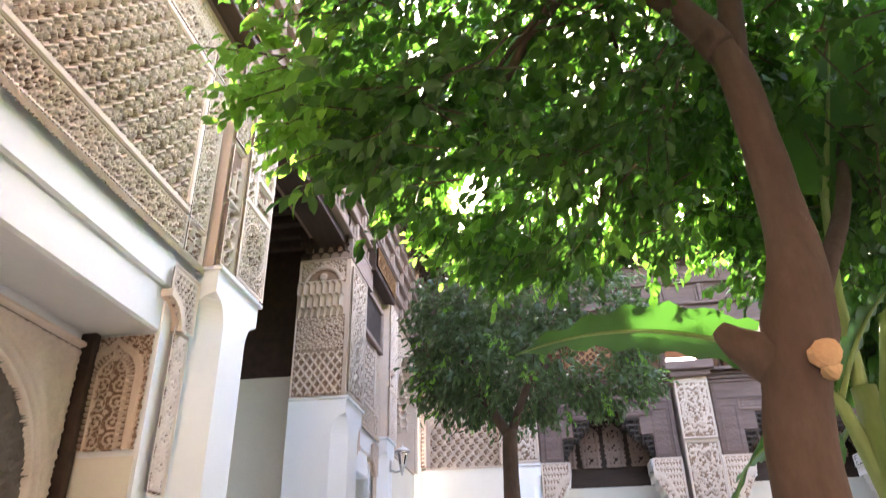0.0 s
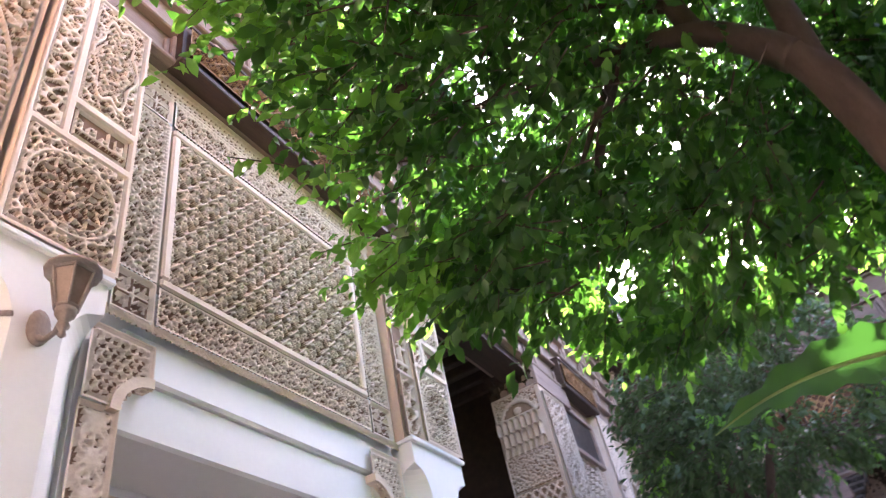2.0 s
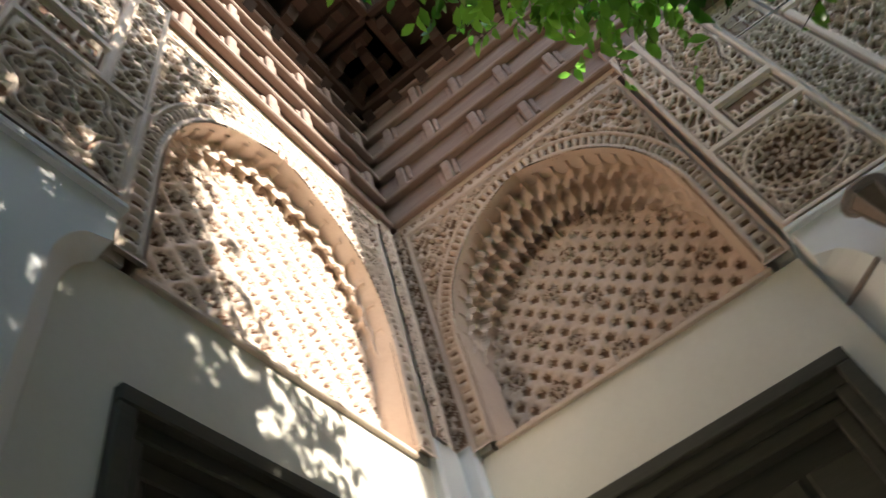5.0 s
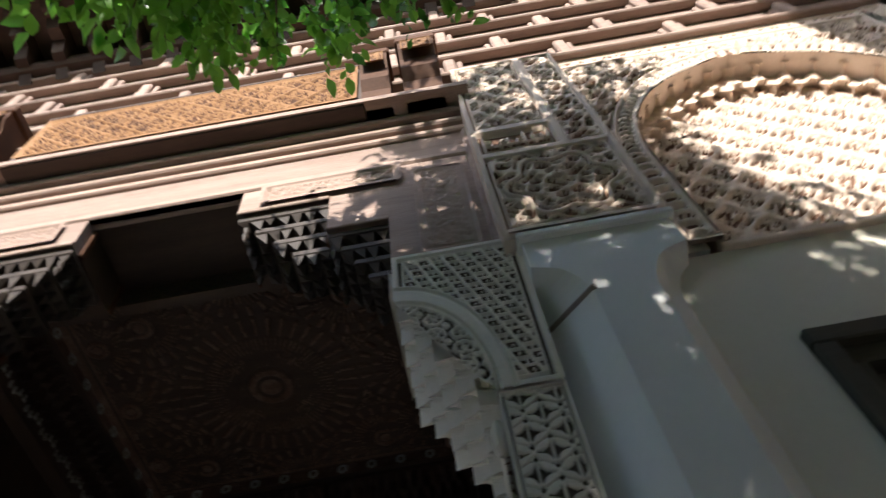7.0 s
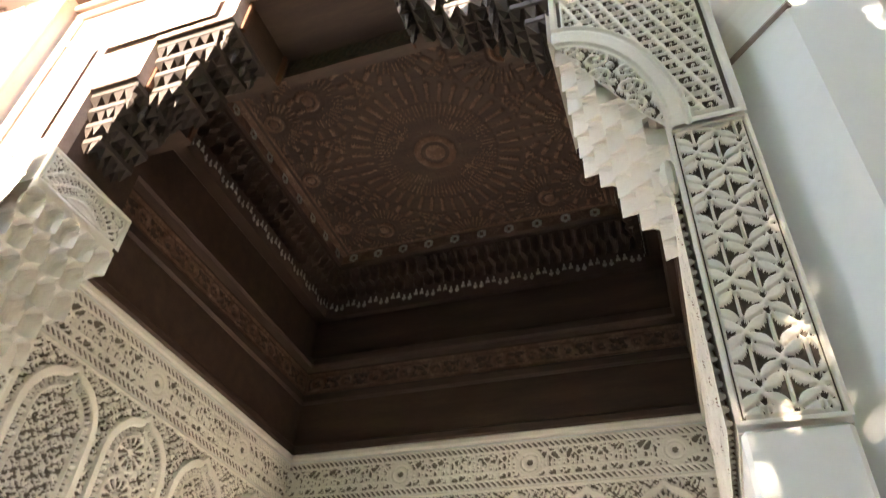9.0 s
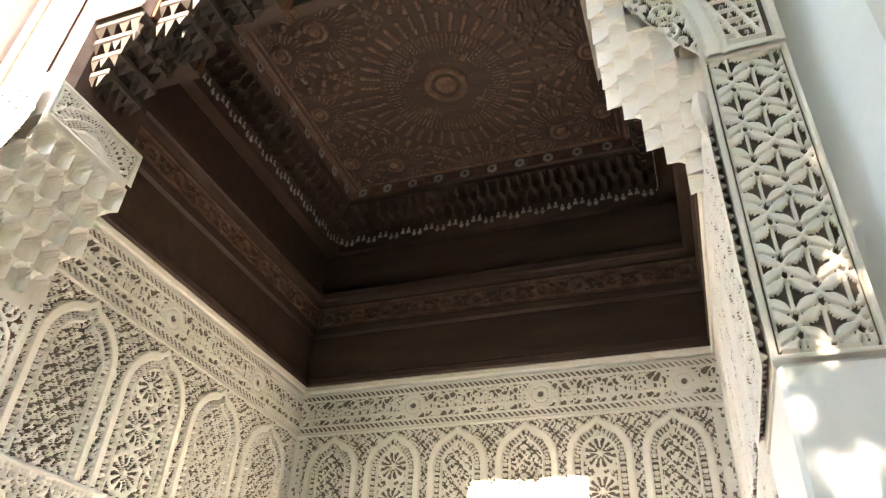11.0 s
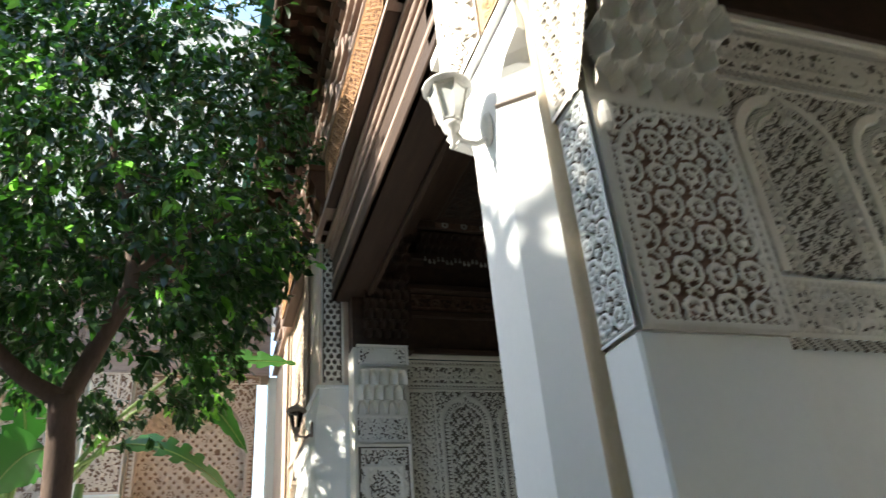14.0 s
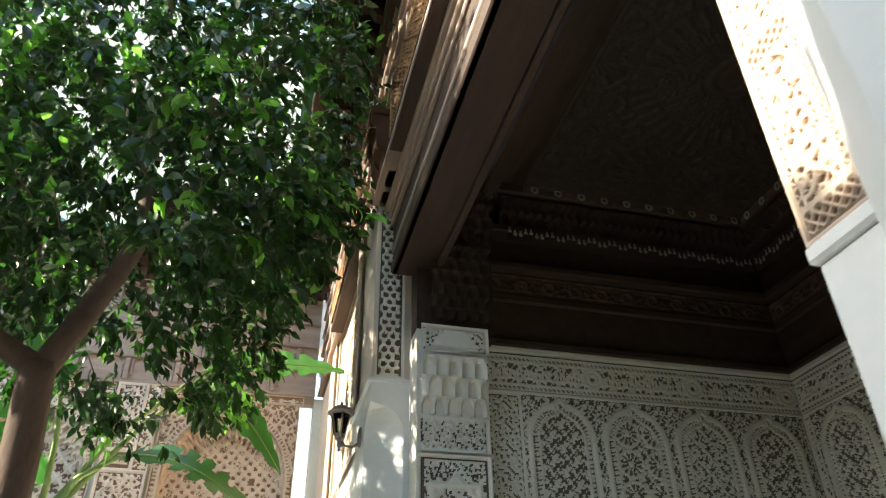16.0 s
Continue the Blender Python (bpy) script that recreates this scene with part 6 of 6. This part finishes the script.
def high1(r, a, x, y):
    bump = 1.9 * math.exp(-((x - 0.45) / 0.75) ** 2 - ((y - 1.9) / 1.3) ** 2)
    return max(low1(r, a, x, y) + 0.8, 4.7 + 1.7 * math.sqrt(max(0, 1 - r * r)) + bump)


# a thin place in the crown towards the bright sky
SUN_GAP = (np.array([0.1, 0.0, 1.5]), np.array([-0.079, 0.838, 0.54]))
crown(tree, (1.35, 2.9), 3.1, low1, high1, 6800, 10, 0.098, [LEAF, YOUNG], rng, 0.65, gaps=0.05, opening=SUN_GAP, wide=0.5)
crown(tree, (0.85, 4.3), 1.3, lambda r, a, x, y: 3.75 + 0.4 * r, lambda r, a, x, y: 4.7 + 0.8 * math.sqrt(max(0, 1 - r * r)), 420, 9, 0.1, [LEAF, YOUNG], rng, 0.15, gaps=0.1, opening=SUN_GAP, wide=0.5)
crown(tree, (2.3, 4.7), 1.4, lambda r, a, x, y: 3.5 + 0.5 * r, lambda r, a, x, y: 5.2 + 1.1 * math.sqrt(max(0, 1 - r * r)), 1100, 9, 0.1, [LEAF, YOUNG], rng, 0.2, gaps=0.1, wide=0.5)
crown(tree, (0.4, 1.9), 1.05, lambda r, a, x, y: 5.0, lambda r, a, x, y: 6.4 + 1.9 * math.sqrt(max(0, 1 - r * r)), 850, 8, 0.14, [LEAF, YOUNG], rng, 0.05, gaps=0.3, wide=0.5)
ground_bed(1.0, 2.8, 1.1)

# far orange tree
rng = np.random.default_rng(11)
tree = thing("orange_tree", "far orange tree with a rounded grey-green crown", "tree")
limb(tree, "trunk", [(-0.45, 9.0, 0), (-0.46, 9.0, 1.6), (-0.46, 9.0, 2.9), (-0.44, 9.0, 3.6)], [0.13, 0.11, 0.1, 0.09])
limb(tree, "branch", [(-0.44, 9.0, 3.5), (-0.7, 9.0, 3.95), (-0.95, 9.0, 4.4), (-1.1, 9.1, 5.0)], [0.07, 0.06, 0.045, 0.02])
limb(tree, "branch", [(-0.44, 9.0, 3.5), (-0.2, 9.0, 4.1), (0.15, 9.0, 4.8), (0.3, 9.0, 5.6)], [0.06, 0.05, 0.04, 0.02])
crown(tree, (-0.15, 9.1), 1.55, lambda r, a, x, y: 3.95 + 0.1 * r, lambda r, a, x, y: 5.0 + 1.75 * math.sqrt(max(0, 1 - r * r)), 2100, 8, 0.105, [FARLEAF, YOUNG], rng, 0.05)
ground_bed(-0.45, 9.0, 0.9)

# unseen orange tree in the middle of the garden, added to shade the south pier
rng = np.random.default_rng(31)
tree = thing("orange_tree", "orange tree out of view, added to shade the south pier", "tree")
limb(tree, "trunk", [(4.9, 6.9, 0), (4.92, 6.9, 1.5), (4.95, 6.9, 3.0), (4.9, 6.9, 4.2)], [0.16, 0.14, 0.12, 0.1])
limb(tree, "branch", [(4.9, 6.9, 4.1), (4.5, 6.9, 5.0), (4.1, 6.8, 6.2)], [0.08, 0.06, 0.02])
limb(tree, "branch", [(4.9, 6.9, 4.1), (5.4, 7.0, 5.2), (5.8, 7.0, 6.6)], [0.08, 0.06, 0.02])
crown(tree, (5.0, 6.9), 2.4, lambda r, a, x, y: 3.6 + 0.4 * r, lambda r, a, x, y: 6.5 + 0.9 * math.sqrt(max(0, 1 - r * r)), 4200, 6, 0.27, [LEAF, YOUNG], rng, 0.05, gaps=0.6, wide=0.5)
ground_bed(4.9, 6.9, 1.0)

# eastern orange tree
rng = np.random.default_rng(23)
tree = thing("orange_tree", "orange tree with forked trunk and dark open crown", "tree")
limb(tree, "trunk", [(9.95, 1.45, 0), (9.97, 1.47, 1.6), (10.0, 1.49, 2.8), (10.0, 1.58, 3.78)], [0.17, 0.15, 0.14, 0.13])
limb(tree, "branch", [(10.0, 1.57, 3.7), (10.1, 1.35, 4.4), (10.0, 1.1, 5.2), (10.0, 1.35, 6.2), (10.0, 1.6, 7.2)], [0.11, 0.1, 0.085, 0.06, 0.02])
limb(tree, "branch", [(10.0, 1.57, 3.75), (9.9, 2.0, 4.0), (9.9, 2.5, 4.6), (10.0, 2.8, 5.6)], [0.1, 0.08, 0.06, 0.02])
limb(tree, "branch", [(10.0, 1.1, 5.2), (9.8, 0.6, 5.6), (9.7, 0.0, 6.0)], [0.06, 0.045, 0.015])
limb(tree, "branch", [(10.0, 1.35, 6.2), (10.3, 0.9, 6.8), (10.5, 0.3, 7.3)], [0.05, 0.04, 0.015])
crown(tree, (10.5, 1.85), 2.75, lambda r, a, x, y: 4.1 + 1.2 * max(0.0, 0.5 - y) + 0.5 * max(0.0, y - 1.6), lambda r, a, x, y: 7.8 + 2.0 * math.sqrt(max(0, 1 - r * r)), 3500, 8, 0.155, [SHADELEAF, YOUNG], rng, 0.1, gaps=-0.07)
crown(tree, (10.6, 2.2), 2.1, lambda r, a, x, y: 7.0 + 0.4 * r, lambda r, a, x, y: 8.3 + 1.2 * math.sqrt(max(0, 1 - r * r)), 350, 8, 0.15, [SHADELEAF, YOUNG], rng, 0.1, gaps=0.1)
ground_bed(9.95, 1.45, 1.0)


def banana_leaf(plant, base, tip, rise, wide, seed, fold=0.25, twist=0.0, tears=0):
    """A long arched blade with a raised rib, wavy edges and tears between its veins."""
    r = random.Random(seed)
    p0, p1 = Vector(base), Vector(tip)
    n = 26
    b, rib = Build(), []
    side = (p1 - p0).cross(Vector((0, 0, 1))).normalized()
    side = Matrix.Rotation(twist, 3, (p1 - p0).normalized()) @ side
    v = []
    torn = {r.randrange(3, n - 2) for _ in range(tears)}
    for k in range(n + 1):
        t = k / n
        c = p0.lerp(p1, t) + Vector((0, 0, rise * 4 * t * (1 - t)))
        rib.append(c[:])
        w = wide * min(1, (t * 6) ** 0.7) * (1 - max(0, t - 0.55) / 0.45 * 0.98) ** 0.75 * (1 + 0.05 * r.uniform(-1, 1))
        upn = side.cross((p1 - p0).normalized())
        up = Vector((0, 0, fold * w)) if abs(upn.z) > 0.3 else upn * fold * w
        wav = 0.02 * math.sin(k * 1.7 + seed)
        v += [c + side * w + up + Vector((0, 0, wav)), c + side * w * 0.5 + up * 0.6, c, c - side * w * 0.5 + up * 0.6, c - side * w + up - Vector((0, 0, wav))]
    f = []
    for k in range(n):
        for j in range(4):
            if k in torn and j in (0, 3):
                continue
            f.append((k * 5 + j, k * 5 + j + 1, k * 5 + j + 6, k * 5 + j + 5))
    b.add([p[:] for p in v], f)
    lf = part("leaf_blade", b, [BANANA], plant, smooth=True)
    rb = Build().tube(rib, [0.022 * (1 - 0.8 * k / n) for k in range(n + 1)], 6)
    part("leaf_rib", rb, [STALK], lf, "pale green leaf rib", smooth=True)


def banana(x, y, h, label, stems=((0, 0),)):
    p = thing("banana_plant", label, "plant")
    for dx, dy in stems:
        b = Build().tube([(x + dx, y + dy, 0), (x + dx * 1.1, y + dy * 1.1, h * 0.5), (x + dx * 1.3, y + dy * 1.3, h)], [0.11, 0.09, 0.06], 12)
        part("stalk", b, [STALK], p, "pale green sheathed stalk", smooth=True)
    return p


pl = banana(1.62, 3.75, 2.5, "banana plant with broad bright green leaves", ((0, 0), (0.25, 0.1)))
banana_leaf(pl, (1.35, 3.75, 2.62), (-0.12, 3.55, 2.72), 0.17, 0.17, 3, 0.1, 0.45)
banana_leaf(pl, (1.68, 3.65, 3.55), (2.0, 3.6, 4.75), 0.0, 0.28, 5, 0.15, 1.3)
part("leaf_stem", Build().tube([(1.6, 3.75, 2.3), (1.62, 3.72, 3.0), (1.68, 3.65, 3.6)], [0.045, 0.03, 0.022], 8), [STALK], pl, smooth=True)
part("leaf_stem", Build().tube([(1.62, 3.75, 1.8), (1.5, 3.75, 2.4), (1.35, 3.75, 2.62)], [0.045, 0.035, 0.024], 8), [STALK], pl, smooth=True)
part("leaf_stem", Build().tube([(1.5, 3.3, 1.6), (1.52, 3.3, 2.3), (1.62, 3.3, 2.7), (1.8, 3.3, 2.85)], [0.06, 0.05, 0.035, 0.024], 8), [STALK], pl, smooth=True)
banana_leaf(pl, (1.75, 3.3, 2.82), (2.9, 3.1, 2.6), 0.25, 0.16, 8, 0.2, 0.3)
banana_leaf(pl, (1.62, 3.6, 2.2), (2.1, 3.0, 2.05), 0.1, 0.14, 9, 0.2, 0.4)
banana_leaf(pl, (1.5, 3.75, 2.45), (1.75, 3.4, 2.9), 0.08, 0.1, 12, 0.3, 0.2)
pl = banana(1.9, 5.4, 2.2, "banana plant with torn dark green leaves")
banana_leaf(pl, (1.9, 5.4, 2.2), (1.1, 5.0, 1.9), 0.45, 0.25, 15, 0.15, 0.5, 3)
banana_leaf(pl, (1.9, 5.4, 2.2), (1.5, 4.6, 1.8), 0.4, 0.22, 16, 0.15, 0.3, 3)
banana_leaf(pl, (1.9, 5.4, 2.2), (2.6, 5.0, 2.2), 0.5, 0.24, 17, 0.15, 0.3, 2)
pl = banana(13.6, 2.2, 3.6, "tall banana plant with backlit bright green leaves", ((0, 0), (0.15, 0.5), (-0.1, -0.3)))
for pts, r0 in (([(13.6, 2.2, 3.4), (13.55, 1.6, 4.4), (13.5, 0.69, 5.3)], 0.04), ([(13.6, 2.2, 3.3), (13.6, 1.3, 4.6), (13.5, 0.58, 5.14)], 0.04), ([(13.6, 2.2, 3.2), (13.55, 1.9, 3.86), (13.5, 1.49, 4.12)], 0.045), ([(13.6, 2.2, 3.5), (13.6, 2.25, 4.3), (13.5, 2.34, 4.98)], 0.04), ([(13.7, 2.7, 3.4), (13.6, 2.62, 3.9), (13.5, 2.58, 4.16)], 0.045), ([(13.7, 2.7, 3.3), (13.6, 2.8, 3.9), (13.5, 3.0, 4.3)], 0.04)):
    part("leaf_stem", Build().tube(pts, [r0, r0 * 0.8, r0 * 0.6], 8), [STALK], pl, smooth=True)
banana_leaf(pl, (13.5, 0.69, 5.3), (13.5, -1.13, 5.45), 0.1, 0.21, 21, 0.1, -0.5, 2)
banana_leaf(pl, (13.5, 0.58, 5.14), (13.45, -0.42, 4.0), 0.12, 0.2, 22, 0.1, 1.2, 1)
banana_leaf(pl, (13.5, 1.49, 4.12), (13.4, -0.31, 3.28), 0.3, 0.3, 25, 0.15, 0.7, 6)
banana_leaf(pl, (13.5, 2.34, 4.98), (13.4, 3.13, 6.1), 0.05, 0.4, 23, 0.2, 1.3, 3)
banana_leaf(pl, (13.5, 2.58, 4.16), (13.4, 2.8, 5.1), 0.05, 0.28, 24, 0.2, 1.4, 3)
banana_leaf(pl, (13.5, 2.3, 4.1), (13.3, 2.9, 3.4), 0.2, 0.42, 26, 0.15, 1.2, 2)
banana_leaf(pl, (13.5, 3.0, 4.3), (13.4, 4.4, 4.2), 0.35, 0.3, 27, 0.15, 0.8, 7)
banana_leaf(pl, (13.5, 2.83, 4.16), (13.3, 4.1, 3.4), 0.3, 0.28, 28, 0.15, 0.9, 6)


# ---- lanterns ----
CLOUDED = surface("clouded_glass", [(0.3, (0.17, 0.12, 0.09)), (0.7, (0.27, 0.2, 0.16))], 9, 60, 0.2, 0.3, spec=0.5)
def lantern(place, facing, label, mat, pane=None, size=1.0):
    """Six-sided wall lantern on a curved arm with a round back plate."""
    m = Matrix.Translation(place) @ Matrix.Rotation(facing, 4, "Z") @ Matrix.Scale(size, 4)
    t = thing("wall_lantern", label, "lantern", m, group="courtyard wall lanterns")
    part("back_plate", Build().lathe([(0.055, 0), (0.06, 0.012), (0.05, 0.024), (0.03, 0.03)], 14), [mat], t, m=Matrix.Rotation(radians(90), 4, "X") @ Matrix.Diagonal((1, 1.7, 1, 1)), smooth=True)
    part("arm", Build().tube([(0, -0.02, -0.06), (0, -0.08, -0.1), (0, -0.15, -0.09), (0, -0.2, -0.03)], [0.018, 0.014, 0.014, 0.02], 8), [mat], t, smooth=True)
    c = (0, -0.2, 0)
    part("finial", Build().lathe([(0.006, -0.15), (0.02, -0.135), (0.012, -0.115), (0.03, -0.09), (0.018, -0.06), (0.045, -0.03), (0.05, 0.0)], 10, c), [mat], t, smooth=True)
    body = part("cage", Build().lathe([(0.1, 0.2), (0.105, 0.21), (0.1, 0.225)], 6, c), [mat], t)
    part("lower_ring", Build().lathe([(0.05, 0.0), (0.058, 0.01), (0.058, 0.018)], 6, c), [mat], body)
    for k in range(6):
        a = math.pi * 2 * k / 6
        part("bar", Build().tube([(0.055 * math.cos(a), -0.2 + 0.055 * math.sin(a), 0.015), (0.1 * math.cos(a), -0.2 + 0.1 * math.sin(a), 0.205)], [0.007, 0.007], 5), [mat], body)
    part("glass", Build().lathe([(0.05, 0.018), (0.094, 0.2)], 6, c), [pane or GLASS], body, "clear glass" if pane is None else "clouded brown glass" if pane is CLOUDED else "frosted white glass")
    part("cap", Build().lathe([(0.128, 0.215), (0.13, 0.228), (0.115, 0.24), (0.095, 0.262), (0.06, 0.285), (0.02, 0.297), (0.012, 0.31), (0.018, 0.322), (0.006, 0.335)], 14, c), [mat], t, "rounded lid", smooth=True)


lantern((4.86, -1.05, 3.6), math.pi, "white painted wall lantern with frosted glass on a white pier", METAL, FROST)
lantern((10.95, -1.05, 3.7), math.pi, "dark old metal wall lantern on a white pier", RUST)
lantern((-2.52, 1.53, 3.62), math.pi / 2, "weathered metal wall lantern on a white pier", RUST, CLOUDED, 1.0)
lantern((-2.52, 11.4, 3.68), math.pi / 2, "pale wall lantern on a far white pier", METAL)
# thin tie rods across the pier corners, with the hoods' shadow drawn into them
for p0, p1 in (((-2.51, 1.4, 3.64), (-2.72, 1.19, 3.64)), ((4.42, -1.35, 3.62), (4.73, -1.04, 3.64)), ((0.56, -1.26, 3.65), (0.34, -1.04, 3.65))):
    thing("rod_and_shadow_line", "thin dark iron rod with the shadow line under the pier's hood", "rod", build=Build().tube([p0, p1], [0.014, 0.014], 6), mats=[RUST])
